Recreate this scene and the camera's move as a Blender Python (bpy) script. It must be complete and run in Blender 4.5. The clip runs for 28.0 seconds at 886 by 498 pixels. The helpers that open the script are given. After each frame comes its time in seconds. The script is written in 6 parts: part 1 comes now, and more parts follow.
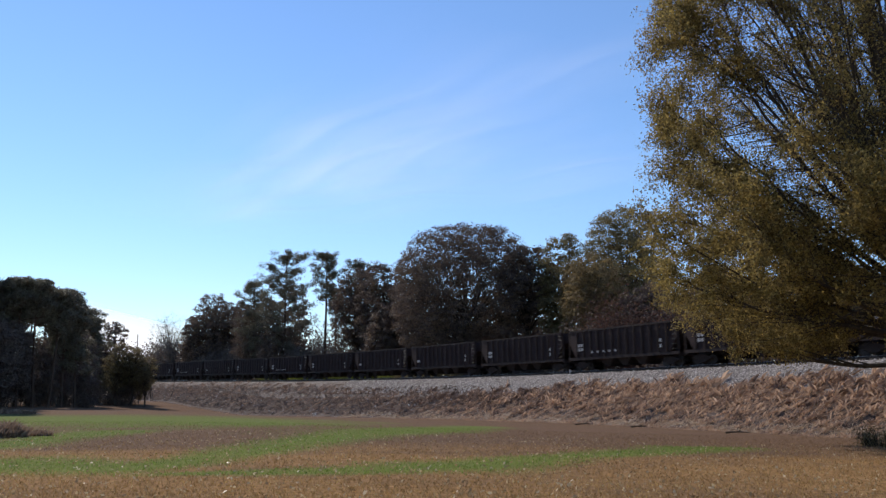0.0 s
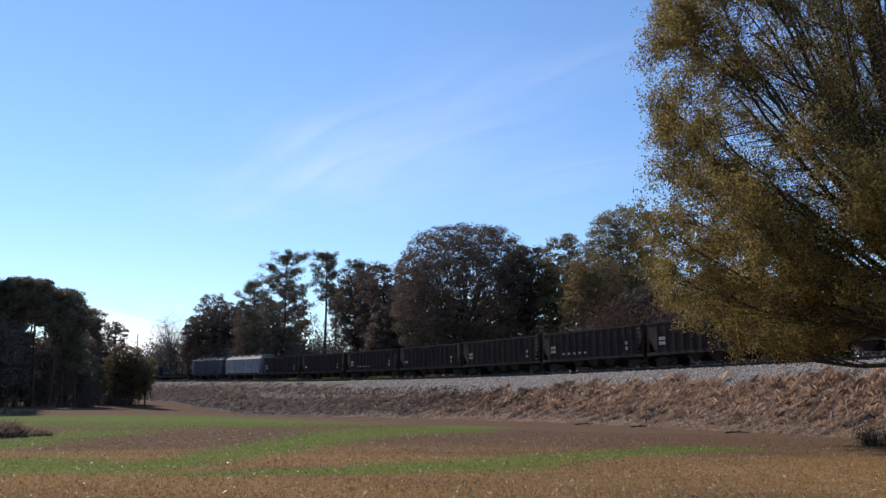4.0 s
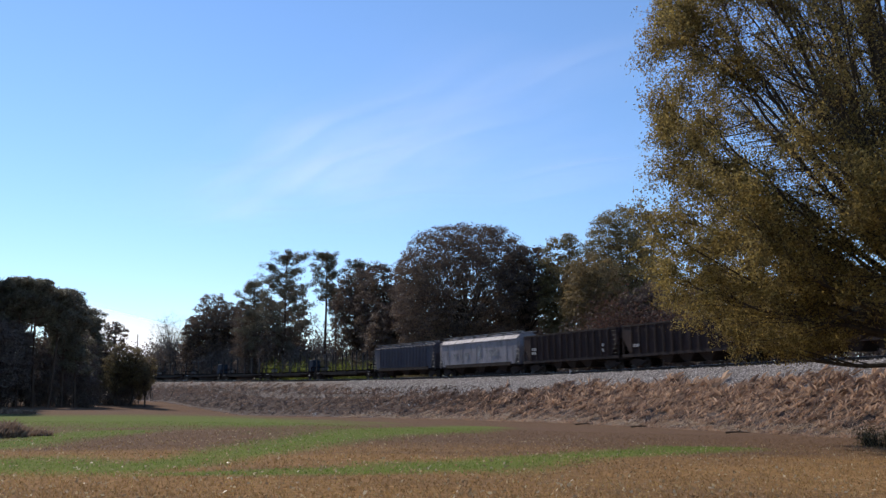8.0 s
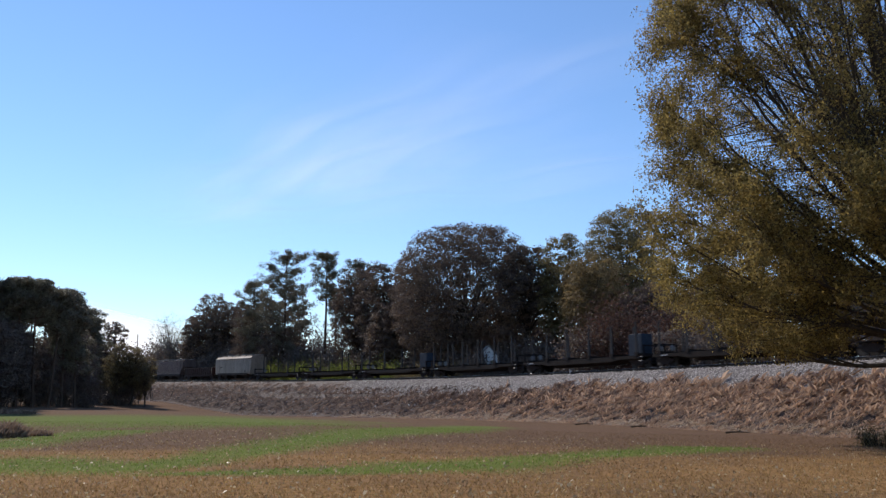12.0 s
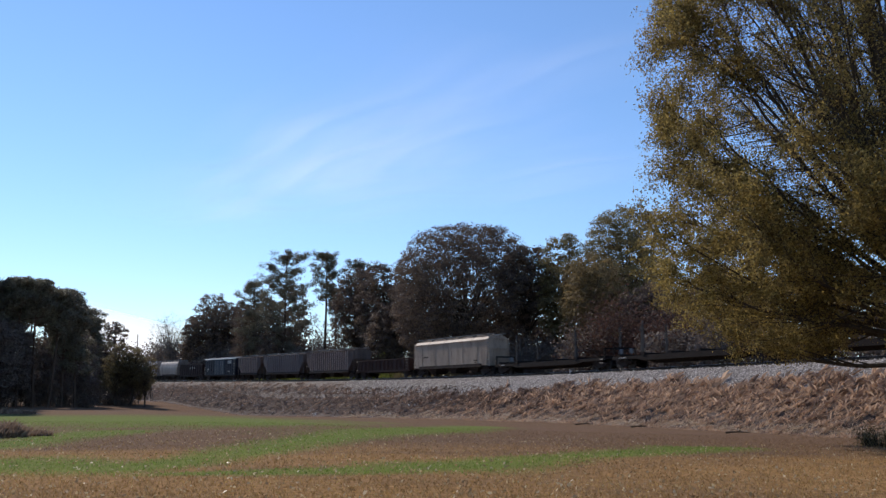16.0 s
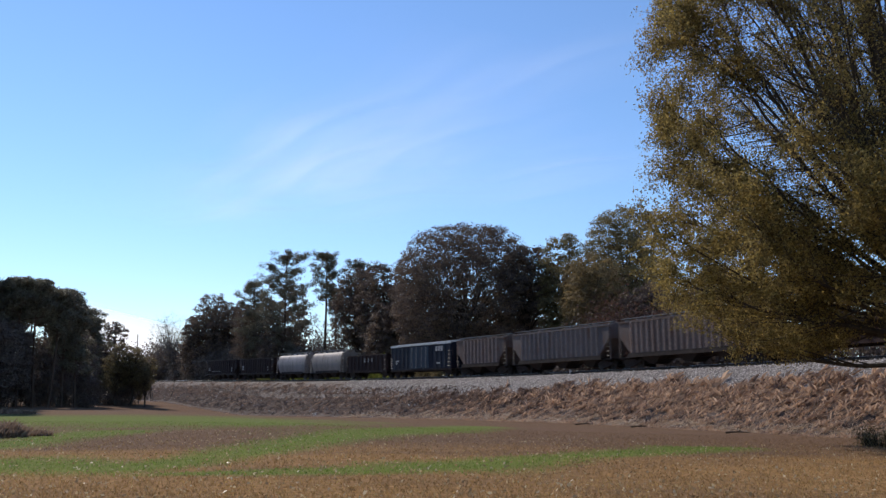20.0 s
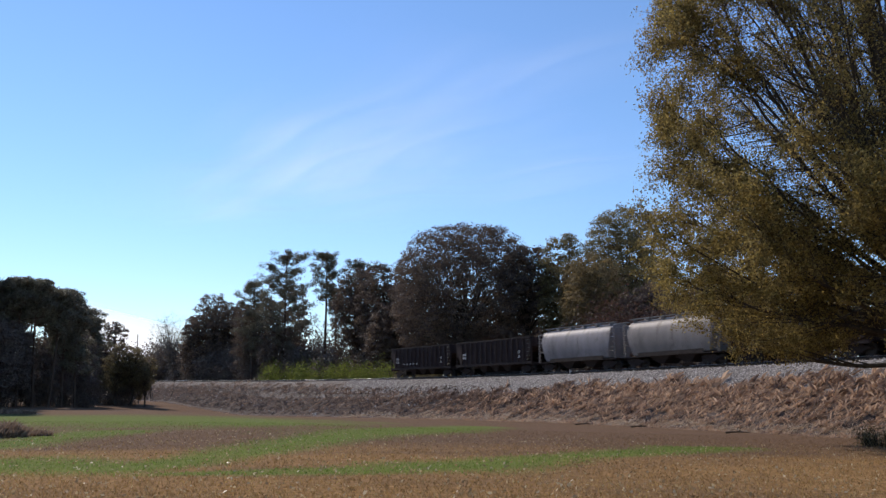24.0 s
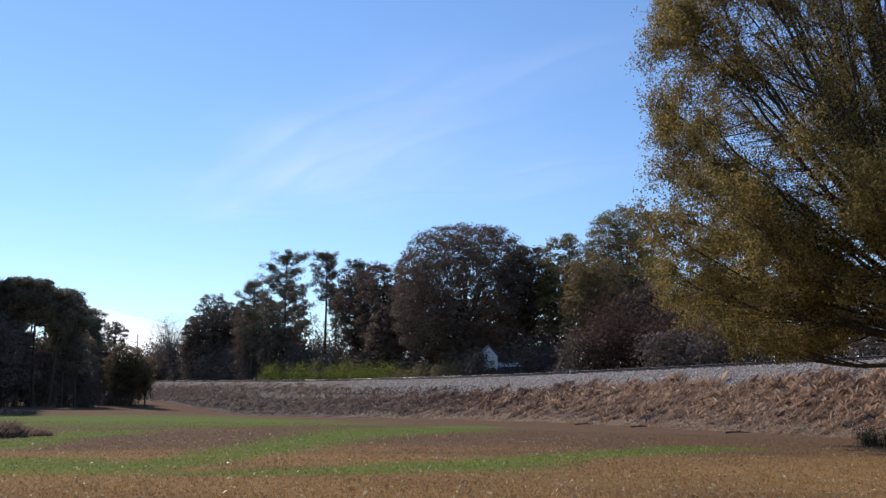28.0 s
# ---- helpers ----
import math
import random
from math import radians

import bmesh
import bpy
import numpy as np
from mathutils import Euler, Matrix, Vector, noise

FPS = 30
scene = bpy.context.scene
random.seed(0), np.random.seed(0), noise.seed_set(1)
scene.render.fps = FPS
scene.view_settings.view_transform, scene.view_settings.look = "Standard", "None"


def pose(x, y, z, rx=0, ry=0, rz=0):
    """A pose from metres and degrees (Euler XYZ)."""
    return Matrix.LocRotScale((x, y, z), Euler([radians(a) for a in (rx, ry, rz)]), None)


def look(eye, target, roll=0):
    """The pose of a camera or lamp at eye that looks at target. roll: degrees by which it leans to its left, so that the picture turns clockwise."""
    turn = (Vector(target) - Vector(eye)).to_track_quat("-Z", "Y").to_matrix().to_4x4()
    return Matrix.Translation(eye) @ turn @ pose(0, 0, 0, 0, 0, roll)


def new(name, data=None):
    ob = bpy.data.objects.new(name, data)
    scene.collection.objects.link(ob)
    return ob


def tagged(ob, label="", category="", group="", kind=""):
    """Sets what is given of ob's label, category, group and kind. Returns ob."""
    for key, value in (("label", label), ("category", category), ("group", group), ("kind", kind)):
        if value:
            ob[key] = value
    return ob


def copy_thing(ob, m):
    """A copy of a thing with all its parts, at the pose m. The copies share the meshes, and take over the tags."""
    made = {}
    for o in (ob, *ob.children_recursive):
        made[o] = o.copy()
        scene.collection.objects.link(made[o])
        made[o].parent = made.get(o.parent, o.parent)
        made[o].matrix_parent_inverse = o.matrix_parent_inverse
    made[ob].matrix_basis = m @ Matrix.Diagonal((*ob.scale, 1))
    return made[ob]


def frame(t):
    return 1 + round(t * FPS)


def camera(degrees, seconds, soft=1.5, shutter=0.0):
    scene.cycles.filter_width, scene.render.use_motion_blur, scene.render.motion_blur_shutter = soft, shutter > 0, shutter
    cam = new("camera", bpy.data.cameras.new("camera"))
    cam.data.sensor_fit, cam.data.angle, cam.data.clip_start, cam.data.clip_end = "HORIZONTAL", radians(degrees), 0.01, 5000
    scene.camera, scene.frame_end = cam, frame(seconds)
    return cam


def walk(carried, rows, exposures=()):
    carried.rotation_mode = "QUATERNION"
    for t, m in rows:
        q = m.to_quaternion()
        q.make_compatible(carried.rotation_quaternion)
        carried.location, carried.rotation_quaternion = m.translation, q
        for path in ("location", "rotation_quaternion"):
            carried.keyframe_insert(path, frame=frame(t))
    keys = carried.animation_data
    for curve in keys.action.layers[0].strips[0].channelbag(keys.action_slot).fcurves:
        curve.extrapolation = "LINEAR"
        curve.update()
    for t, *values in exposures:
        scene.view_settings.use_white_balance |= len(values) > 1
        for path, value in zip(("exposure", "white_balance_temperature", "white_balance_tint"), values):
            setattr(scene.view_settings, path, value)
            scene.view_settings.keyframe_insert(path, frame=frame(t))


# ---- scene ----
# The camera stands still on a lawn, low, looking up at a railway bank.
cam = camera(54, 28.0, soft=1.38, shutter=0.5)
EYE = pose(0, 0, 1.6, 99.394, 0, 0)
walk(cam, [(0.0, EYE), (28.0, EYE)], exposures=[(0.0, 0.0, 6600, 15.0), (28.0, 0.0, 6600, 15.0)])

# ---- light ----
SUN_AZ, SUN_EL = -38.0, 38.0          # degrees, left of the view and above the horizon
world = bpy.data.worlds.new("sky")
scene.world = world
world.use_nodes = True
wn = world.node_tree.nodes
sky = wn.new("ShaderNodeTexSky")
sky.sky_type, sky.sun_disc = "NISHITA", False
sky.sun_elevation, sky.sun_rotation = radians(SUN_EL), radians(SUN_AZ)
sky.altitude, sky.air_density, sky.dust_density, sky.ozone_density = 100, 1.2, 0.0, 7.8
wn["Background"].inputs["Strength"].default_value = 0.149
world.node_tree.links.new(sky.outputs[0], wn["Background"].inputs["Color"])
sun_data = bpy.data.lights.new("sun", "SUN")
sun_data.energy, sun_data.angle, sun_data.color = 4.0, radians(0.53), (1.0, 0.93, 0.82)
sun = new("sun", sun_data)
az, el = radians(SUN_AZ), radians(SUN_EL)
SUN_WAY = Vector((math.sin(az) * math.cos(el), math.cos(az) * math.cos(el), math.sin(el)))
sun.matrix_world = look(tuple(SUN_WAY * 200), (0, 0, 0))

# ---- the plan: a railway on a wide curve; s runs along it, n across it towards the camera ----
CX, CY, RAD = -776.15, -368.77, 912.36
A0 = math.atan2(107.03 - CY, 2.325 - CX)
MID = -1.4                            # n of the track's centre line
RAIL_Z = 3.868


def plan_xy(s, n):
    a = A0 - s / RAD
    return CX + (RAD - n) * math.cos(a), CY + (RAD - n) * math.sin(a)


def heading(s):
    return math.degrees(A0 - s / RAD) - 90.0


def plan_sn(x, y):
    x, y = np.asarray(x, float), np.asarray(y, float)
    return -(np.arctan2(y - CY, x - CX) - A0) * RAD, RAD - np.hypot(x - CX, y - CY)


def smooth(t):
    t = np.clip(t, 0, 1)
    return t * t * (3 - 2 * t)


def toe_z(s):
    return np.interp(s, [-130, -85, -60, -45, -8, 15, 35, 60, 120], [0.2, -0.1, -1.3, -1.9, -1.36, -1.0, -0.8, -0.85, -0.5])


def sag(s):
    """The track's gentle rise and dip along its way, bent to fit the camera's view, in metres about RAIL_Z."""
    at = [-420, -300, -200, -150, -114, -80, -57, -35, -10, 3, 14, 24, 35, 44, 52, 70, 110, 300]
    up = [1.6, 1.5, 1.15, 0.82, 0.5, 0.21, -0.04, -0.17, -0.23, -0.21, -0.15, -0.07, 0.04, 0.13, 0.24, 0.40, 0.6, 0.6]
    s = np.asarray(s, float)
    return sum(np.interp(s + k, at, up) for k in (-9, -6, -3, 0, 3, 6, 9)) / 7


BACK_Z = 3.0


def ground_z(x, y):
    """Height of the land: a lawn that dips to the bank's foot, and level ground behind the railway."""
    s, n = plan_sn(x, y)
    front = toe_z(s) * (1 - smooth((n - 11) / 36))
    return np.where(n > 5, front, front + (BACK_Z - front) * smooth((5 - n) / 12))


# ---- mesh building ----
class Geo:
    """Collects points and faces for one mesh."""

    def __init__(self):
        self.v, self.f = [], []

    def add(self, verts, faces):
        b = len(self.v)
        self.v.extend(verts)
        self.f.extend(tuple(i + b for i in q) for q in faces)
        return self

    def box(self, x0, x1, y0, y1, z0, z1):
        v = [(x, y, z) for z in (z0, z1) for y in (y0, y1) for x in (x0, x1)]
        return self.add(v, [(0, 2, 3, 1), (4, 5, 7, 6), (0, 1, 5, 4), (2, 6, 7, 3), (0, 4, 6, 2), (1, 3, 7, 5)])

    def prism_y(self, pts, y0, y1):
        """A polygon in x, z, drawn out along y."""
        k = len(pts)
        v = [(x, y0, z) for x, z in pts] + [(x, y1, z) for x, z in pts]
        f = [tuple(range(k)), tuple(range(2 * k - 1, k - 1, -1))]
        f += [(i, i + k, (i + 1) % k + k, (i + 1) % k) for i in range(k)]
        return self.add(v, f)

    def prism_x(self, pts, x0, x1):
        """A polygon in y, z, drawn out along x."""
        k = len(pts)
        v = [(x0, y, z) for y, z in pts] + [(x1, y, z) for y, z in pts]
        f = [tuple(range(k - 1, -1, -1)), tuple(range(k, 2 * k))]
        f += [(i, (i + 1) % k, (i + 1) % k + k, i + k) for i in range(k)]
        return self.add(v, f)

    def tube(self, a, b, ra, rb=None, k=8, cap=True):
        a, b = Vector(a), Vector(b)
        rb = ra if rb is None else rb
        d = (b - a).normalized()
        u = d.orthogonal().normalized()
        w = d.cross(u)
        v = []
        for p, r in ((a, ra), (b, rb)):
            v += [tuple(p + u * (r * math.cos(2 * math.pi * i / k)) + w * (r * math.sin(2 * math.pi * i / k))) for i in range(k)]
        f = [(i, (i + 1) % k, (i + 1) % k + k, i + k) for i in range(k)]
        if cap:
            f += [tuple(range(k - 1, -1, -1)), tuple(range(k, 2 * k))]
        return self.add(v, f)

    def path(self, pts, radii, k=6):
        """A tapering tube along points."""
        v, f = [], []
        u = None
        for i, p in enumerate(pts):
            d = (pts[min(i + 1, len(pts) - 1)] - pts[max(i - 1, 0)]).normalized()
            u = d.orthogonal().normalized() if u is None else (u - d * u.dot(d)).normalized()
            w = d.cross(u)
            for j in range(k):
                c = 2 * math.pi * j / k
                v.append(tuple(p + u * (radii[i] * math.cos(c)) + w * (radii[i] * math.sin(c))))
        for i in range(len(pts) - 1):
            for j in range(k):
                f.append((i * k + j, i * k + (j + 1) % k, (i + 1) * k + (j + 1) % k, (i + 1) * k + j))
        f.append(tuple((len(pts) - 1) * k + j for j in range(k)))
        return self.add(v, f)

    def mesh(self, name, mat, smooth_faces=False):
        me = bpy.data.meshes.new(name)
        me.from_pydata(self.v, [], self.f)
        me.materials.append(mat)
        if smooth_faces:
            me.shade_smooth()
        me.update()
        return me


def bevelled(me, width):
    bm = bmesh.new()
    bm.from_mesh(me)
    bmesh.ops.remove_doubles(bm, verts=bm.verts, dist=0.0005)
    bmesh.ops.bevel(bm, geom=bm.edges[:], offset=width, segments=1, affect="EDGES", clamp_overlap=True)
    bm.to_mesh(me)
    bm.free()
    return me


def mesh_array(name, verts, k, mat):
    """A mesh of loose faces with k corners each, from an array of points."""
    n = len(verts) // k
    me = bpy.data.meshes.new(name)
    me.vertices.add(n * k)
    me.vertices.foreach_set("co", np.ascontiguousarray(verts, np.float32).ravel())
    me.loops.add(n * k)
    me.loops.foreach_set("vertex_index", np.arange(n * k, dtype=np.int32))
    me.polygons.add(n)
    me.polygons.foreach_set("loop_start", np.arange(0, n * k, k, dtype=np.int32))
    me.update(calc_edges=True)
    me.materials.append(mat)
    return me


def grid_mesh(name, pts, rows, cols, mat, flip=False):
    """A smooth sheet through rows x cols points."""
    i = np.arange(rows * cols).reshape(rows, cols)
    q = np.stack([i[:-1, :-1], i[:-1, 1:], i[1:, 1:], i[1:, :-1]], -1).reshape(-1, 4)
    if flip:
        q = q[:, ::-1]
    me = bpy.data.meshes.new(name)
    me.vertices.add(rows * cols)
    me.vertices.foreach_set("co", np.ascontiguousarray(pts, np.float32).ravel())
    me.loops.add(q.size)
    me.loops.foreach_set("vertex_index", np.ascontiguousarray(q, np.int32).ravel())
    me.polygons.add(len(q))
    me.polygons.foreach_set("loop_start", np.arange(0, q.size, 4, dtype=np.int32))
    me.update(calc_edges=True)
    me.shade_smooth()
    me.materials.append(mat)
    return me


def part(name, me, parent, label="", m=None):
    ob = new(name, me)
    ob.parent = parent
    if m is not None:
        ob.matrix_basis = m
    if label:
        ob["label"] = label
    return ob


# ---- materials ----
def material(name):
    m = bpy.data.materials.new(name)
    m.use_nodes = True
    nt = m.node_tree
    return m, nt, nt.nodes, nt.links, nt.nodes["Principled BSDF"]


def node(nodes, kind, **inputs):
    n = nodes.new(kind)
    for key, value in inputs.items():
        n.inputs[key.replace("_", " ")].default_value = value
    return n


def ramp(nodes, stops):
    r = nodes.new("ShaderNodeValToRGB")
    e = r.color_ramp.elements
    while len(e) < len(stops):
        e.new(0.5)
    for el_, (p, c) in zip(e, stops):
        el_.position, el_.color = p, (*c, 1)
    return r


def surface(name, dark, light, scale=2.0, rough=0.7, metal=0.0, bump=0.1, fine=30.0, streak=1.0, stain=None, amount=0.3):
    """A weathered surface: broad patches, fine grain, relief and, where given, stains that run downwards."""
    m, nt, nodes, links, bsdf = material(name)
    co = nodes.new("ShaderNodeTexCoord")
    mp = nodes.new("ShaderNodeMapping")
    mp.inputs["Scale"].default_value = (1, 1, 1 / streak)
    links.new(co.outputs["Object"], mp.inputs["Vector"])
    big = node(nodes, "ShaderNodeTexNoise", Scale=scale, Detail=5.0, Roughness=0.6)
    small = node(nodes, "ShaderNodeTexNoise", Scale=fine, Detail=4.0, Roughness=0.7)
    links.new(mp.outputs[0], big.inputs["Vector"])
    links.new(mp.outputs[0], small.inputs["Vector"])
    mix = node(nodes, "ShaderNodeMath")
    mix.operation = "MULTIPLY_ADD"
    mix.inputs[1].default_value = 0.35
    links.new(small.outputs[0], mix.inputs[0])
    sc = node(nodes, "ShaderNodeMath")
    sc.operation = "MULTIPLY"
    sc.inputs[1].default_value = 0.65
    links.new(big.outputs[0], sc.inputs[0])
    links.new(sc.outputs[0], mix.inputs[2])
    cr = ramp(nodes, [(0.36, dark), (0.64, light)])
    links.new(mix.outputs[0], cr.inputs[0])
    out = cr.outputs[0]
    if stain:
        st = node(nodes, "ShaderNodeTexNoise", Scale=1.3, Detail=6.0, Roughness=0.65)
        mp2 = nodes.new("ShaderNodeMapping")
        mp2.inputs["Scale"].default_value = (1, 1, 0.22)
        links.new(co.outputs["Object"], mp2.inputs["Vector"])
        links.new(mp2.outputs[0], st.inputs["Vector"])
        r2 = ramp(nodes, [(0.62 - amount * 0.2, (0, 0, 0)), (0.72 - amount * 0.14, (1, 1, 1))])
        links.new(st.outputs[0], r2.inputs[0])
        mx = nodes.new("ShaderNodeMix")
        mx.data_type = "RGBA"
        links.new(r2.outputs[0], mx.inputs["Factor"])
        links.new(out, mx.inputs["A"])
        mx.inputs["B"].default_value = (*stain, 1)
        out = mx.outputs["Result"]
    links.new(out, bsdf.inputs["Base Color"])
    bsdf.inputs["Roughness"].default_value = rough
    bsdf.inputs["Metallic"].default_value = metal
    if not metal and rough > 0.5:
        bsdf.inputs["Specular IOR Level"].default_value = 0.2
    if bump:
        bp = node(nodes, "ShaderNodeBump", Strength=bump, Distance=0.05)
        links.new(mix.outputs[0], bp.inputs["Height"])
        links.new(bp.outputs[0], bsdf.inputs["Normal"])
    return m


def foliage(name, stops, through_light=0.45, rough=0.6):
    """Leaves: each its own shade, some light passes through them."""
    m, nt, nodes, links, bsdf = material(name)
    geo = nodes.new("ShaderNodeNewGeometry")
    co = nodes.new("ShaderNodeTexCoord")
    ns = node(nodes, "ShaderNodeTexNoise", Scale=0.35, Detail=3.0)
    links.new(co.outputs["Object"], ns.inputs["Vector"])
    a = node(nodes, "ShaderNodeMath")
    a.operation = "MULTIPLY_ADD"
    a.inputs[1].default_value = 0.45
    links.new(geo.outputs["Random Per Island"], a.inputs[0])
    b = node(nodes, "ShaderNodeMath")
    b.operation = "MULTIPLY"
    b.inputs[1].default_value = 0.6
    links.new(ns.outputs[0], b.inputs[0])
    links.new(b.outputs[0], a.inputs[2])
    cr = ramp(nodes, stops)
    links.new(a.outputs[0], cr.inputs[0])
    links.new(cr.outputs[0], bsdf.inputs["Base Color"])
    bsdf.inputs["Roughness"].default_value = rough
    bsdf.inputs["Specular IOR Level"].default_value = 0.12
    tr = nodes.new("ShaderNodeBsdfTranslucent")
    links.new(cr.outputs[0], tr.inputs["Color"])
    mx = nodes.new("ShaderNodeMixShader")
    mx.inputs[0].default_value = through_light
    links.new(bsdf.outputs[0], mx.inputs[1])
    links.new(tr.outputs[0], mx.inputs[2])
    links.new(mx.outputs[0], nodes["Material Output"].inputs["Surface"])
    return m


BARK = surface("bark", (0.035, 0.027, 0.02), (0.10, 0.08, 0.06), 3.0, 0.9, bump=0.4, fine=25, streak=4)
PINE_BARK = surface("pine bark", (0.05, 0.032, 0.022), (0.13, 0.085, 0.06), 3.0, 0.9, bump=0.4, fine=20, streak=3)
PALE_BARK = surface("pale bark", (0.09, 0.08, 0.07), (0.22, 0.2, 0.17), 3.0, 0.9, bump=0.3, fine=20, streak=3)
LEAF_OLIVE = foliage("olive autumn leaves", [(0.25, (0.118, 0.09, 0.04)), (0.5, (0.228, 0.174, 0.062)), (0.75, (0.42, 0.312, 0.10))], 0.52, 0.5)
LEAF_OAK = foliage("dark oak leaves", [(0.25, (0.0925, 0.069, 0.0632)), (0.5, (0.1388, 0.102, 0.0816)), (0.78, (0.2264, 0.162, 0.1061))], 0.32)
LEAF_PINE = foliage("pine needles", [(0.25, (0.1045, 0.094, 0.0714)), (0.75, (0.2189, 0.195, 0.1326))], 0.28)
LEAF_GREEN = foliage("grey green leaves", [(0.25, (0.13, 0.112, 0.062)), (0.6, (0.23, 0.19, 0.098)), (0.85, (0.35, 0.275, 0.135))], 0.45)
LEAF_RUST = foliage("rusty leaves", [(0.25, (0.13, 0.097, 0.052)), (0.6, (0.24, 0.174, 0.083)), (0.85, (0.36, 0.262, 0.118))], 0.45)
LEAF_RED = foliage("dull red leaves", [(0.25, (0.065, 0.04, 0.034)), (0.6, (0.125, 0.068, 0.051)), (0.85, (0.185, 0.10, 0.07))], 0.35)
LEAF_SHRUB = foliage("bright green leaves", [(0.25, (0.085, 0.11, 0.022)), (0.6, (0.17, 0.20, 0.045)), (0.85, (0.29, 0.30, 0.08))], 0.6)
LEAF_DARK = foliage("undergrowth leaves", [(0.25, (0.1057, 0.086, 0.0785)), (0.7, (0.2061, 0.163, 0.1295))], 0.33)
LEAF_TWIG = foliage("thin brown leaves", [(0.25, (0.11, 0.09, 0.055)), (0.7, (0.22, 0.175, 0.09))], 0.45)
OAK_BARK = surface("grey oak bark", (0.075, 0.06, 0.05), (0.19, 0.155, 0.125), 3.0, 0.9, bump=0.4, fine=25, streak=4)
STRAW = foliage("dead grass", [(0.2, (0.32, 0.208, 0.145)), (0.5, (0.475, 0.318, 0.216)), (0.8, (0.655, 0.468, 0.33))], 0.48)
WEED = foliage("dry weeds", [(0.2, (0.15, 0.10, 0.072)), (0.7, (0.33, 0.235, 0.165))], 0.4)


def lawn_material():
    m, nt, nodes, links, bsdf = material("autumn lawn")
    co = nodes.new("ShaderNodeTexCoord")
    at = nodes.new("ShaderNodeAttribute")
    at.attribute_name = "green"
    fine = node(nodes, "ShaderNodeTexNoise", Scale=5.0, Detail=8.0, Roughness=0.75)
    broad = node(nodes, "ShaderNodeTexNoise", Scale=0.16, Detail=5.0, Roughness=0.6)
    for n in (fine, broad):
        links.new(co.outputs["Object"], n.inputs["Vector"])
    brown = ramp(nodes, [(0.3, (0.15, 0.083, 0.035)), (0.5, (0.285, 0.16, 0.067)), (0.7, (0.44, 0.268, 0.115))])
    green = ramp(nodes, [(0.3, (0.067, 0.099, 0.020)), (0.5, (0.124, 0.175, 0.034)), (0.7, (0.205, 0.255, 0.058))])
    links.new(fine.outputs[0], brown.inputs[0])
    links.new(fine.outputs[0], green.inputs[0])
    wide_map = nodes.new("ShaderNodeMapping")
    wide_map.inputs["Scale"].default_value = (0.05, 0.12, 0.1)
    links.new(co.outputs["Object"], wide_map.inputs["Vector"])
    wide = node(nodes, "ShaderNodeTexNoise", Scale=1.6, Detail=5.0, Roughness=0.65)
    links.new(wide_map.outputs[0], wide.inputs["Vector"])
    patch = ramp(nodes, [(0.44, (0, 0, 0)), (0.58, (1, 1, 1))])
    links.new(wide.outputs[0], patch.inputs[0])
    mauve = ramp(nodes, [(0.3, (0.082, 0.05, 0.032)), (0.5, (0.15, 0.092, 0.057)), (0.7, (0.235, 0.152, 0.096))])
    links.new(fine.outputs[0], mauve.inputs[0])
    soil = nodes.new("ShaderNodeMix")
    soil.data_type = "RGBA"
    dull = nodes.new("ShaderNodeAttribute")
    dull.attribute_name = "dull"
    both = node(nodes, "ShaderNodeMath")
    both.operation = "MULTIPLY_ADD"
    both.use_clamp = True
    both.inputs[1].default_value = 0.5
    links.new(patch.outputs[0], both.inputs[0])
    links.new(dull.outputs["Fac"], both.inputs[2])
    links.new(both.outputs[0], soil.inputs["Factor"])
    links.new(brown.outputs[0], soil.inputs["A"])
    links.new(mauve.outputs[0], soil.inputs["B"])
    s1 = node(nodes, "ShaderNodeMath")
    s1.operation = "MULTIPLY_ADD"
    s1.inputs[1].default_value = 0.9
    links.new(broad.outputs[0], s1.inputs[0])
    links.new(at.outputs["Fac"], s1.inputs[2])
    s2 = node(nodes, "ShaderNodeMath")
    s2.operation = "MULTIPLY_ADD"
    s2.inputs[1].default_value = 0.6
    links.new(fine.outputs[0], s2.inputs[0])
    links.new(s1.outputs[0], s2.inputs[2])
    fac = ramp(nodes, [(0.62, (0, 0, 0)), (1.0, (0.78, 0.78, 0.78))])
    half = node(nodes, "ShaderNodeMath")
    half.operation = "MULTIPLY"
    half.inputs[1].default_value = 0.62
    links.new(s2.outputs[0], half.inputs[0])
    links.new(half.outputs[0], fac.inputs[0])
    mx = nodes.new("ShaderNodeMix")
    mx.data_type = "RGBA"
    links.new(fac.outputs[0], mx.inputs["Factor"])
    links.new(soil.outputs["Result"], mx.inputs["A"])
    links.new(green.outputs[0], mx.inputs["B"])
    links.new(mx.outputs["Result"], bsdf.inputs["Base Color"])
    bsdf.inputs["Roughness"].default_value = 0.95
    bsdf.inputs["Specular IOR Level"].default_value = 0.03
    bp = node(nodes, "ShaderNodeBump", Strength=0.6, Distance=0.08)
    links.new(fine.outputs[0], bp.inputs["Height"])
    links.new(bp.outputs[0], bsdf.inputs["Normal"])
    return m


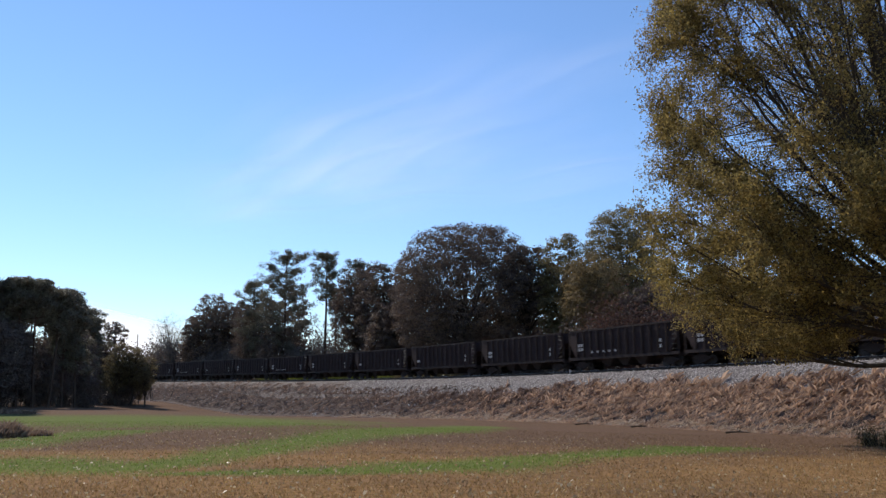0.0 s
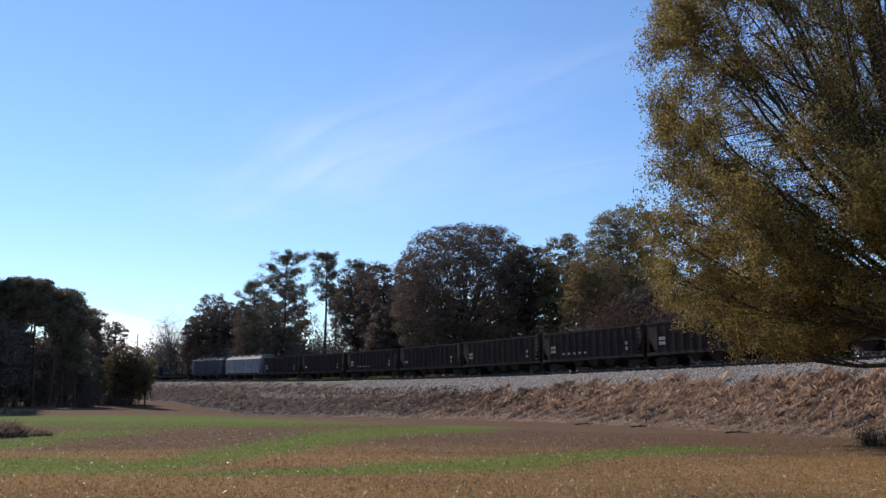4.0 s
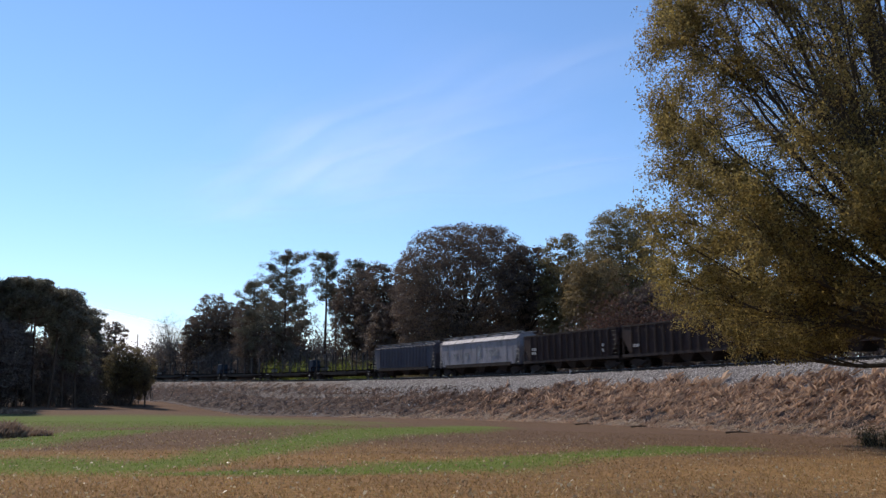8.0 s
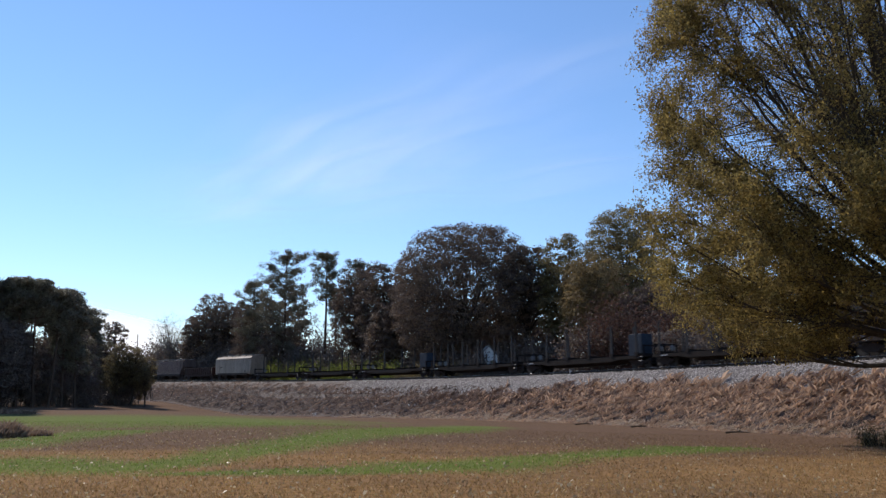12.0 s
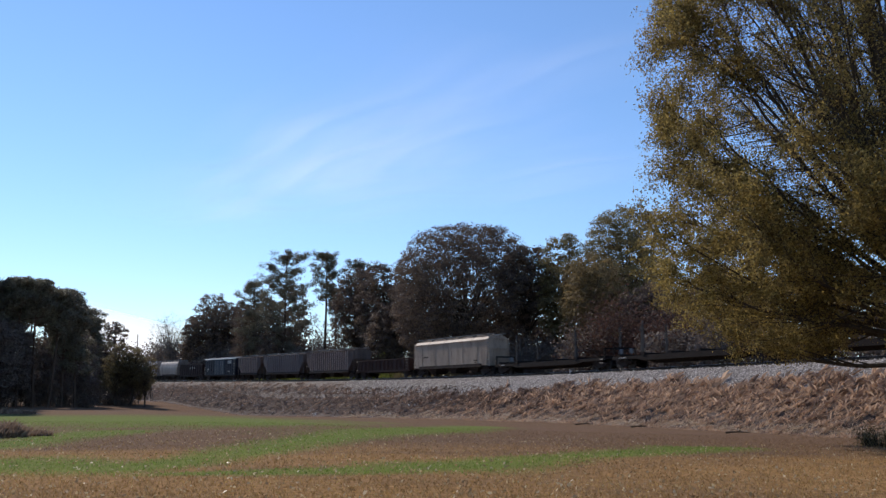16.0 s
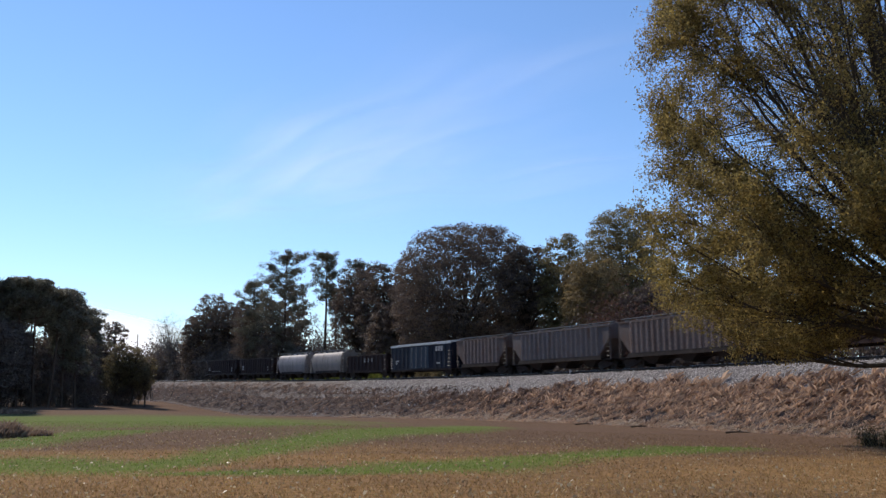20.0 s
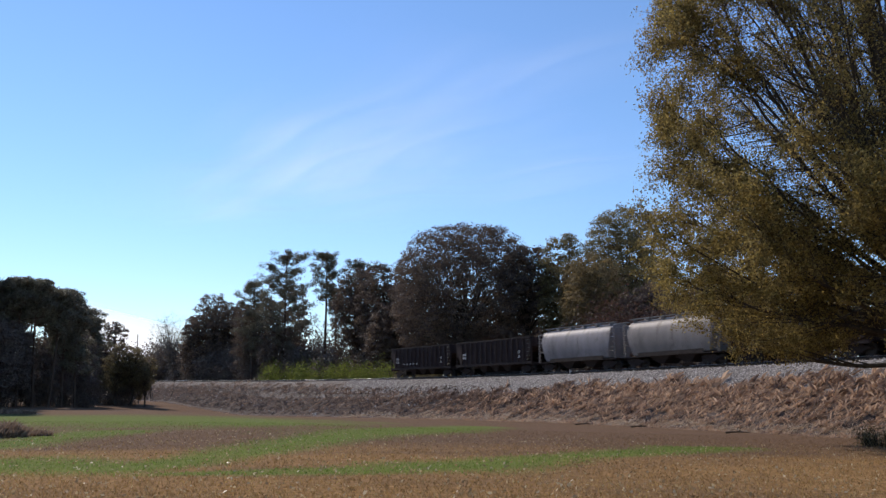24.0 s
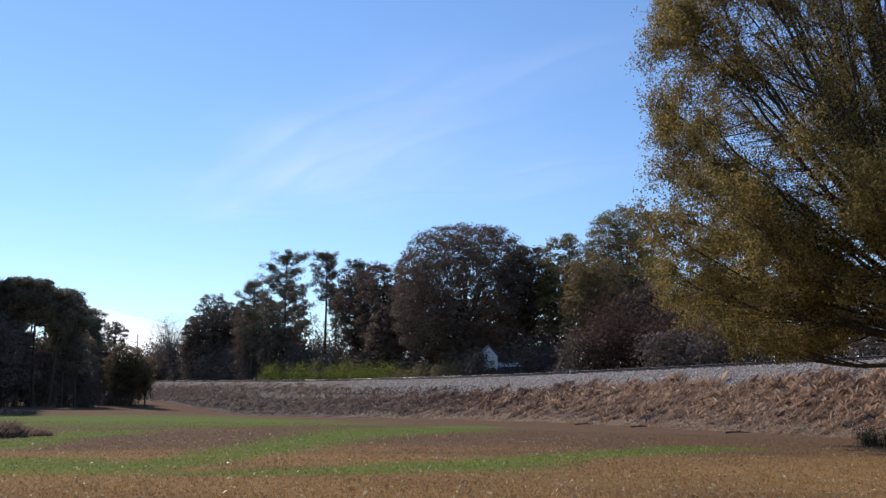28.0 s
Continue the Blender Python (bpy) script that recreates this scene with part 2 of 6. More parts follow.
def gravel_material():
    m, nt, nodes, links, bsdf = material("ballast gravel")
    co = nodes.new("ShaderNodeTexCoord")
    vo = node(nodes, "ShaderNodeTexVoronoi", Scale=9.0)
    ns = node(nodes, "ShaderNodeTexNoise", Scale=0.7, Detail=6.0)
    links.new(co.outputs["Object"], vo.inputs["Vector"])
    links.new(co.outputs["Object"], ns.inputs["Vector"])
    sep = nodes.new("ShaderNodeSeparateColor")
    links.new(vo.outputs["Color"], sep.inputs[0])
    a = node(nodes, "ShaderNodeMath")
    a.operation = "MULTIPLY_ADD"
    a.inputs[1].default_value = 0.6
    links.new(sep.outputs[0], a.inputs[0])
    b = node(nodes, "ShaderNodeMath")
    b.operation = "MULTIPLY"
    b.inputs[1].default_value = 0.5
    links.new(ns.outputs[0], b.inputs[0])
    links.new(b.outputs[0], a.inputs[2])
    # browner and darker towards -x, paler grey towards +x
    cr = ramp(nodes, [(0.1, (0.085, 0.072, 0.062)), (0.5, (0.21, 0.182, 0.162)), (0.85, (0.38, 0.34, 0.31))])
    brown_ramp = ramp(nodes, [(0.1, (0.055, 0.042, 0.034)), (0.5, (0.115, 0.09, 0.074)), (0.85, (0.20, 0.165, 0.14))])
    xyz = nodes.new("ShaderNodeSeparateXYZ")
    links.new(co.outputs["Object"], xyz.inputs[0])
    x_mix = nodes.new("ShaderNodeMapRange")
    x_mix.inputs["From Min"].default_value, x_mix.inputs["From Max"].default_value = -16.0, 16.0
    links.new(xyz.outputs["X"], x_mix.inputs["Value"])
    soil = nodes.new("ShaderNodeMix")
    soil.data_type = "RGBA"
    links.new(x_mix.outputs[0], soil.inputs["Factor"])
    for rp, slot in ((brown_ramp, "A"), (cr, "B")):
        links.new(a.outputs[0], rp.inputs[0])
        links.new(rp.outputs[0], soil.inputs[slot])
    links.new(soil.outputs["Result"], bsdf.inputs["Base Color"])
    bsdf.inputs["Roughness"].default_value = 0.9
    bp = node(nodes, "ShaderNodeBump", Strength=0.8, Distance=0.08)
    links.new(vo.outputs["Distance"], bp.inputs["Height"])
    bp.invert = True
    links.new(bp.outputs[0], bsdf.inputs["Normal"])
    return m


def stone_material():
    m, nt, nodes, links, bsdf = material("loose stones")
    geo = nodes.new("ShaderNodeNewGeometry")
    cr = ramp(nodes, [(0.0, (0.05, 0.044, 0.04)), (0.5, (0.20, 0.178, 0.162)), (1.0, (0.58, 0.54, 0.50))])
    links.new(geo.outputs["Random Per Island"], cr.inputs[0])
    links.new(cr.outputs[0], bsdf.inputs["Base Color"])
    bsdf.inputs["Roughness"].default_value = 0.85
    return m


LAWN, GRAVEL, STONE = lawn_material(), gravel_material(), stone_material()
BANK = surface("bank soil with dead grass", (0.07, 0.05, 0.04), (0.135, 0.098, 0.076), 0.6, 0.95, bump=0.8, fine=6)
RAIL_STEEL = surface("rail steel", (0.035, 0.024, 0.018), (0.075, 0.05, 0.038), 2, 0.6, 0.3, 0.1)
RAIL_HEAD = surface("polished rail head", (0.32, 0.31, 0.30), (0.45, 0.44, 0.42), 2, 0.28, 0.9, 0.02)
TIE = surface("creosoted timber", (0.05, 0.04, 0.032), (0.12, 0.095, 0.075), 3, 0.9, bump=0.3)

# ---- ground: one sheet to the horizon ----
xs = np.unique(np.concatenate([np.array([-3000, -1800, -1100, -700, -450, -300, -230.0]), np.arange(-180, 121, 1.25), np.array([150, 200, 280, 400, 700, 1200, 2000, 3000.0])]))
ys = np.unique(np.concatenate([np.array([-3000, -1800, -1000, -600, -350, -200, -120, -70, -40, -20.0]), np.arange(-6, 60, 0.75), np.arange(60, 261, 1.5), np.array([290, 340, 420, 600, 900, 1500, 2200, 3000.0])]))
gx, gy = np.meshgrid(xs, ys)
rng = np.random.default_rng(11)


def ripple(x, y, seed, size):
    """Soft unevenness."""
    r = np.random.default_rng(seed)
    z = np.zeros_like(x)
    for k in range(9):
        a, w, p = r.uniform(0, 6.283), 6.283 / (size * r.uniform(0.5, 1.9)), r.uniform(0, 6.283)
        z += np.sin((x * math.cos(a) + y * math.sin(a)) * w + p)
    return z / 9


gs, gn = plan_sn(gx, gy)
gz = ground_z(gx, gy) + 0.03 * ripple(gx, gy, 3, 14) * smooth((gn - 12) / 8)
under = np.where((gn < 10.4) & (gn > -7.6) & (np.abs(gs) < 640), 0.5, 0.0)
# damp swales stay green
SWALES = [[(-75, 62, 14), (-45, 58, 13), (-30.6, 56, 13), (-24, 54, 13), (-21.9, 55, 14), (-18.4, 55, 17), (-15.2, 53, 15), (-11.3, 48.6, 6), (-9.2, 47.4, 2.5)],
          [(-30, 21, 3), (-10.3, 19.8, 2.8), (-9.4, 20.3, 2.6), (-7.1, 19.4, 1.9), (-6.3, 20.5, 1.9), (-5.9, 21.5, 1.5), (-5.5, 24.2, 1.7), (-5.0, 27.8, 2.0), (-4.5, 31.8, 2.6), (-3.7, 35.0, 3.0), (-2.7, 40.9, 3.6), (-1.2, 44.5, 3.6), (0.5, 51.1, 3.0), (2.8, 56.9, 2.6)],
          [(-5.5, 17.9, 0.5), (-3.9, 18.3, 1.0), (-2.4, 18.4, 1.1), (-1.6, 18.2, 1.0), (-1.0, 19.1, 1.6), (-0.1, 19.9, 2.0), (1.0, 20.5, 2.0), (1.9, 22.0, 1.7), (3.3, 24.0, 1.4), (4.3, 24.8, 1.5), (6.4, 27.5, 1.7), (8.9, 30.9, 2.2), (10.8, 32.9, 1.5)],
          [(-20, 26, 3.0), (-14.0, 27.0, 2.6), (-13.6, 29.1, 2.0), (-14.1, 33.5, 2.2), (-13.9, 37.5, 2.6)]]


def damp(x, y):
    """How near a place lies to the middle of a damp strip."""
    out = np.zeros_like(x)
    for line in SWALES:
        for (ax, ay, aw), (bx_, by_, bw) in zip(line[:-1], line[1:]):
            u = np.clip(((x - ax) * (bx_ - ax) + (y - ay) * (by_ - ay)) / ((bx_ - ax) ** 2 + (by_ - ay) ** 2), 0, 1)
            d = np.hypot(x - ax - u * (bx_ - ax), y - ay - u * (by_ - ay))
            out = np.maximum(out, np.exp(-(d / (0.88 * (aw + u * (bw - aw)) * (1 + 0.4 * ripple(x, y, 8, 5)))) ** 2))
    return out


def dulled(x, y):
    """Where the lawn turns a dull mauve brown: growing with y, in the far part, beyond the damp strips."""
    return 0.95 * smooth((y - 19 - 0.42 * np.maximum(x, 0) + 6 * ripple(x, y, 9, 12)) / 12)


green = damp(gx, gy)
ground_me = grid_mesh("ground", np.stack([gx, gy, gz - under], -1), len(ys), len(xs), LAWN)
ga = ground_me.attributes.new("green", "FLOAT", "POINT")
ga.data.foreach_set("value", green.astype(np.float32).ravel())
gd = ground_me.attributes.new("dull", "FLOAT", "POINT")
gd.data.foreach_set("value", dulled(gx, gy).astype(np.float32).ravel())
tagged(new("ground", ground_me), "autumn lawn, brown with damp green strips", "lawn", kind="structure")

# ---- railway bank ----
S0, S1 = -520.0, 640.0
bank_s = np.concatenate([np.arange(S0, -130, 6), np.arange(-130, 75, 0.5), np.arange(75, S1, 6)])
bank_n = np.array([13, 12, 11, 10, 9, 8.2, 7.4, 6.6, 5.8, 5.0, 4.2, 3.4, 2.4, 1.4, 0.3, -3.1, -4.4, -5.6, -7.0, -8.6, -10])


def bank_z(s, n):
    """Height of the bank's earth, below the ballast."""
    t = toe_z(s)
    front = np.interp(n, [0.3, 3.4, 10.6, 11.0, 13.0], [1, 0.62, 0.012, 0.0, -0.06])
    z = t + (3.46 + sag(s) - t) * front
    back = np.interp(n, [-8.6, -5.6, -3.1], [BACK_Z, BACK_Z + 0.05, 3.46]) + sag(s) * np.clip((n + 8.6) / 5.5, 0, 1)
    return np.where(n < -3.0, np.where(n < -8.6, BACK_Z - 0.08, back), z)


bs, bn = np.meshgrid(bank_s, bank_n, indexing="ij")
ba = A0 - bs / RAD
bx, by = CX + (RAD - bn) * np.cos(ba), CY + (RAD - bn) * np.sin(ba)


def hummocks(x, y, n):
    """Lumps and gullies of the slope."""
    return (0.28 * ripple(x, y, 21, 2.2) + 0.3 * ripple(x, y, 22, 7.0) + 0.13 * furrows(x, y)) * np.clip((n - 3.9) / 2.4, 0, 1) * np.clip((11.5 - n) / 2, 0, 1)


def furrows(x, y):
    """Slanting furrows washed down the slope, uneven in width."""
    s, n = plan_sn(x, y)
    w = s + 0.5 * n + 0.9 * ripple(x, y, 23, 6.0)
    return np.sin(w * 3.1) * (0.6 + 0.8 * ripple(x, y, 24, 9.0)) + 0.6 * np.sin(w * 6.7 + 1.0)


bz = bank_z(bs, bn) + hummocks(bx, by, bn)
bank = tagged(new("railway_bank", grid_mesh("railway_bank", np.stack([bx, by, bz], -1), len(bank_s), len(bank_n), BANK)),
              "earth railway bank with dead grass on its slope", "bank", kind="structure")

bal_n = np.array([5.4, 4.2, 3.6, 3.0, 2.4, 1.8, 1.2, 0.7, 0.32, -0.4, -1.4, -2.4, -3.1, -3.8, -4.8])
bal_z = np.interp(bal_n[::-1], [-4.8, -3.1, 0.32, 4.2, 5.4], [2.95, 3.56, 3.56, 1.55, 0.3])[::-1]
cs, cn = np.meshgrid(bank_s, bal_n, indexing="ij")
ca = A0 - cs / RAD
cx, cy = CX + (RAD - cn) * np.cos(ca), CY + (RAD - cn) * np.sin(ca)
cz = bal_z[None, :] + sag(cs) + 0.07 * ripple(cx, cy, 31, 1.6) * np.clip(np.abs(cn - MID) - 1.6, 0, 1)
ballast = tagged(new("ballast", grid_mesh("ballast", np.stack([cx, cy, cz], -1), len(bank_s), len(bal_n), GRAVEL)),
                 "grey crushed stone ballast shoulder", "ballast", kind="structure")


def swept(name, section, mat, s0, s1, step, n0, z0):
    """A closed section in n, z, drawn along the curve."""
    g, k = Geo(), len(section)
    count = int((s1 - s0) / step)
    v, f = [], []
    for i in range(count + 1):
        s = s0 + (s1 - s0) * i / count
        for dn, dz in section:
            x, y = plan_xy(s, n0 + dn)
            v.append((x, y, z0 + dz + float(sag(s))))
    for i in range(count):
        for j in range(k):
            f.append((i * k + j, i * k + (j + 1) % k, (i + 1) * k + (j + 1) % k, (i + 1) * k + j))
    return g.add(v, f).mesh(name, mat)


track = tagged(new("railway_track"), "single railway track of steel rails on timber ties", "railway track", kind="structure")
FOOT = [(-0.07, -0.17), (0.07, -0.17), (0.07, -0.155), (0.012, -0.13), (0.012, -0.05), (0.036, -0.04), (0.036, -0.012), (-0.036, -0.012), (-0.036, -0.04), (-0.012, -0.05), (-0.012, -0.13), (-0.07, -0.155)]
HEAD = [(-0.036, -0.012), (0.036, -0.012), (0.034, -0.005), (0.028, 0.0), (-0.028, 0.0), (-0.034, -0.005)]
for side in (0.755, -0.755):
    rail = part("rail", swept("rail", FOOT, RAIL_STEEL, S0, S1, 4, MID + side, RAIL_Z), track, "rusty steel rail")
    part("rail_head", swept("rail_head", HEAD, RAIL_HEAD, S0, S1, 4, MID + side, RAIL_Z + 0.001), rail, "polished rail head")

# ---- trees ----


def unit(v):
    return v / np.maximum(np.linalg.norm(v, axis=-1, keepdims=True), 1e-9)


def leaf_quads(r, centres, size, spread, droop=0.0, facing=None, slim=1.0):
    """Small leaves scattered round points, turned at random or, where facing is given, mostly that way."""
    n = len(centres)
    c = centres + r.normal(0, spread, (n, 3))
    if facing is None:
        a = unit(r.normal(0, 1, (n, 3)) + np.array([0, 0, -droop]))
        b = unit(np.cross(a, r.normal(0, 1, (n, 3))))
    else:
        f = unit(facing + r.normal(0, 0.75, (n, 3)))
        a = unit(np.cross(f, r.normal(0, 1, (n, 3))))
        b = np.cross(f, a)
    s = size * r.uniform(0.6, 1.35, (n, 1))
    w = s * r.uniform(0.45, 0.7, (n, 1)) * slim
    return np.stack([c - a * s * 0.5, c + b * w * 0.5, c + a * s * 0.5, c - b * w * 0.5], 1).reshape(-1, 3)


def bent(p0, p1, p2, k):
    return [p0 * ((1 - t) ** 2) + p1 * (2 * t * (1 - t)) + p2 * (t * t) for t in np.linspace(0, 1, k)]


def lobed(r, n, power, fill, lobes):
    """Places all through a rounded crown of unit size, most of them near its uneven surface."""
    d = unit(r.normal(0, 1, (n, 3)))
    e = d / (np.sum(np.abs(d) ** power, 1, keepdims=True) ** (1 / power))
    bump = np.zeros(n)
    for c in unit(r.normal(0, 1, (lobes, 3))):
        bump = np.maximum(bump, np.clip((d @ c - 0.80) / 0.20, 0, 1) ** 0.6)
    k = (1 - fill * r.random(n) ** 1.7) * (0.78 + 0.22 * bump)
    return e * k[:, None]


def tree(name, label, x, y, z, height, radius, low, seed, leaf, bark=None, limbs=26, clumps=420, per=34, size=0.45, spread=0.5,
         power=2.4, trunk_r=None, fork=0.3, limb_r=0.10, cat="tree", fill=0.6, lobes=34, sprigs=0, group="", flat=0.7):
    """A tree whose trunk divides into limbs; a branch leads to each clump of leaves, all through a lobed crown from height low to height."""
    bark = bark or BARK
    r = np.random.default_rng(seed)
    trunk_r = trunk_r or height * 0.017
    g = Geo()
    steps = 7
    stem = fork + 0.40
    wob = [Vector((*r.normal(0, 0.01 * height * math.sin(3.14 * t), 2), height * stem * t)) for t in np.linspace(0, 1, steps)]
    wob[0].z -= 0.3
    g.path(wob, [trunk_r * (1.35 if i == 0 else 1.0) * (1 - 0.8 * i / (steps - 1)) for i in range(steps)], 8)
    mid = np.array([0, 0, (low + height) / 2])
    half = np.array([radius - spread, radius - spread, (height - low) / 2 - spread * flat])
    spots = mid + lobed(r, clumps, power, fill, lobes) * half
    nodes_l, radii_l = [], []
    for tip in spots[r.choice(len(spots), min(limbs, len(spots)), False)]:
        tip = mid + (tip - mid) * 0.94
        t = np.clip((tip[2] - low) / (height - low), 0, 1)
        at = fork * 0.7 + (stem - 0.05 - fork * 0.7) * min(t * r.uniform(0.5, 0.95), 1.0)
        q = at / stem * (steps - 1)
        q0 = min(int(q), steps - 2)
        p0 = np.array(wob[q0].lerp(wob[q0 + 1], q - q0))
        bend = p0 + (tip - p0) * np.array([0.42, 0.42, 0.62]) + r.normal(0, 0.05, 3) * radius
        pts = bent(p0, bend, tip, 7)
        lr = limb_r * (0.6 + 0.5 * np.linalg.norm(tip - p0) / radius)
        rr = [lr * (1 - 0.85 * k / 6) for k in range(7)]
        g.path([Vector(p) for p in pts], rr, 5)
        nodes_l += pts[2:]
        radii_l += rr[2:]
    nodes_a, radii_a = np.array(nodes_l), np.array(radii_l)
    out = np.linalg.norm((spots - mid) / half, axis=1)
    for c in spots:
        d2 = np.sum((nodes_a - c) ** 2, 1) + 4.0 * np.clip(nodes_a[:, 2] - c[2] + 0.2, 0, None) ** 2
        k = int(np.argmin(d2))
        a = nodes_a[k]
        m = (a + c) / 2 + r.normal(0, 0.06, 3) * math.sqrt(d2[k]) + np.array([0, 0, -0.05 * math.sqrt(d2[k])])
        br = min(radii_a[k] * 0.6, limb_r * 0.3)
        g.path([Vector(a), Vector(m), Vector(c)], [br, br * 0.65, br * 0.3], 3)
        for _ in range(sprigs):
            w = unit((c - mid) / half * 0.8 + r.normal(0, 0.6, 3) + np.array([0, 0, 0.35]))
            g.tube(c - w * spread * 0.8, c + w * spread * 1.5, br * 0.3, br * 0.1, 3, False)
    thing = tagged(new(name), label, cat, group)
    thing.matrix_basis = pose(x, y, z)
    part("trunk", g.mesh("trunk", bark, True), thing, "trunk and bare limbs")
    if leaf is not None:
        c = np.repeat(spots, per, 0)
        lumps = np.repeat(spread * r.uniform(0.65, 1.35, len(spots)), per)[:, None]
        way = unit(r.normal(0, 1, (len(c), 3)))
        way[:, 2] = np.where((way[:, 2] < -0.25) & (r.random(len(c)) < 0.7), -way[:, 2], way[:, 2])
        off = way * (r.random((len(c), 1)) ** 0.4) * np.array([1, 1, flat]) * lumps * 1.2
        outward = unit((c - mid) / half)
        part("crown", mesh_array("crown", leaf_quads(r, c + off, size, 0.03, facing=way + 0.5 * outward), 4, leaf), thing, "crown of many small leaves")
    return thing


def pine(name, label, x, y, z, height, radius, bare, seed, group=""):
    """A tall pine: a straight bare pole, then crooked level limbs that end in rounded puffs of needles."""
    r = np.random.default_rng(seed)
    g = Geo()
    steps = 8
    sway = r.normal(0, 0.3, 2)
    pts = [Vector((sway[0] * math.sin(2.5 * i / 7), sway[1] * math.sin(2.2 * i / 7), -0.3 if i == 0 else height * 0.96 * i / 7)) for i in range(steps)]
    g.path(pts, [height * 0.0125 * (1.0 - 0.72 * i / 7) for i in range(steps)], 8)
    puffs = []
    puff = min(1.0, 0.45 + radius * 0.14)
    n = int((22 + radius * 5) * (1.3 - bare))
    for i in range(n):
        t = ((i + r.random()) / n) ** 0.85
        h = height * (bare + (0.97 - bare) * t)
        dome = math.sin(math.pi * min(1.0, 0.30 + 0.62 * t)) ** 0.7
        reach = radius * (0.25 + 0.85 * dome) * r.uniform(0.45, 1.08) * (1.0 if t > 0.25 else r.uniform(0.6, 1.1))
        a = i * 2.4 + r.uniform(-0.6, 0.6)
        j = min(h / (height * 0.96) * 7, 6.99)
        p0 = np.array(pts[int(j)].lerp(pts[int(j) + 1], j - int(j)))
        tip = p0 + np.array([math.cos(a) * reach, math.sin(a) * reach, reach * r.uniform(0.1, 0.7)])
        tip[2] = min(tip[2], height - 0.5)
        c = (p0 + tip) / 2 + np.array([0, 0, -0.1 * reach]) + r.normal(0, 0.12, 3)
        pl = bent(p0, c, tip, 5)
        g.path([Vector(p) for p in pl], [0.085, 0.07, 0.055, 0.04, 0.02], 4)
        puffs.append((tip, r.uniform(0.95, 1.5) * puff))
        for _ in range(int(1.5 + reach * r.uniform(0.4, 0.9))):
            f = r.uniform(0.3, 0.95)
            k = pl[0] * (1 - f) + pl[-1] * f + r.normal(0, 0.5, 3) * np.array([1, 1, 0.5])
            puffs.append((k, r.uniform(0.75, 1.25) * puff))
            g.path([Vector(pl[2]), Vector((pl[2] + k) / 2), Vector(k)], [0.035, 0.028, 0.012], 3)
    top = np.array(pts[-1])
    puffs += [(top + r.normal(0, 0.45, 3) * np.array([1, 1, 0.4]), r.uniform(0.8, 1.2) * puff) for _ in range(5)]
    thing = tagged(new(name), label, "pine tree", group)
    thing.matrix_basis = pose(x, y, z)
    part("trunk", g.mesh("trunk", PINE_BARK, True), thing, "straight bare trunk with level limbs")
    per = 120
    cc = np.repeat(np.array([p for p, _ in puffs]), per, 0)
    rr = np.repeat(np.array([q for _, q in puffs]), per)[:, None]
    way = unit(r.normal(0, 1, cc.shape))
    way[:, 2] = np.where((way[:, 2] < -0.1) & (r.random(len(cc)) < 0.75), -way[:, 2], way[:, 2])
    off = way * (r.random((len(cc), 1)) ** 0.5) * rr * np.array([0.9, 0.9, 0.92])
    part("crown", mesh_array("crown", leaf_quads(r, cc + off, 0.28, 0.03, facing=way, slim=0.8), 4, LEAF_PINE), thing, "crown of rounded needle puffs")
    return thing


def bush(name, label, x, y, z, height, radius, seed, leaf, count=3500, size=0.25, cat="shrub", group="", stems=14, deep=None):
    """A shrub: stems from the ground and leaves in lumps."""
    r = np.random.default_rng(seed)
    g = Geo()
    centres = []
    deep = deep or radius
    for i in range(stems):
        a, k = r.uniform(0, 6.283), math.sqrt(r.uniform(0.02, 1))
        foot = np.array([math.cos(a) * radius * k * 0.75, math.sin(a) * deep * k * 0.75, -0.1])
        top = np.array([math.cos(a) * radius * k, math.sin(a) * deep * k, height * (1.0 - 0.45 * k * k) * r.uniform(0.72, 1.08)])
        c = (foot + top) / 2 + r.normal(0, 0.08 * height, 3)
        pl = bent(foot, c, top, 4)
        g.path([Vector(p) for p in pl], [0.035, 0.028, 0.02, 0.008], 4)
        for q in range(9):
            f = r.uniform(0.12, 1.02)
            centres.append(foot + (top - foot) * f + r.normal(0, 0.09 * height + 0.05, 3))
    thing = tagged(new(name), label, cat, group)
    thing.matrix_basis = pose(x, y, z)
    tagged(part("stems", g.mesh("stems", BARK, True), thing, "thin brown stems"), kind="stuff")
    cc = np.array(centres)
    cc[:, 2] = np.maximum(cc[:, 2], 0.05)
    cc = np.repeat(cc, max(1, count // len(cc)), 0)
    part("leaves", mesh_array("leaves", leaf_quads(r, cc, size, 0.10 * height + 0.1), 4, leaf), thing, "dense small leaves")
    return thing


def gz_at(x, y):
    return float(ground_z(x, y))


# the big tree at the lawn's edge: limbs fan out from a short trunk, twigs with narrow leaves at their ends
def crown_reach(z):
    """How far the crown reaches from the trunk at a height above the lawn."""
    return np.interp(z, [4.2, 4.8, 6.2, 10.5, 14, 17.5, 19.2, 22.5, 25.5, 27.8], [7.0, 9.8, 10.8, 10.8, 10.8, 10.9, 10.5, 8.7, 5.6, 0.6])


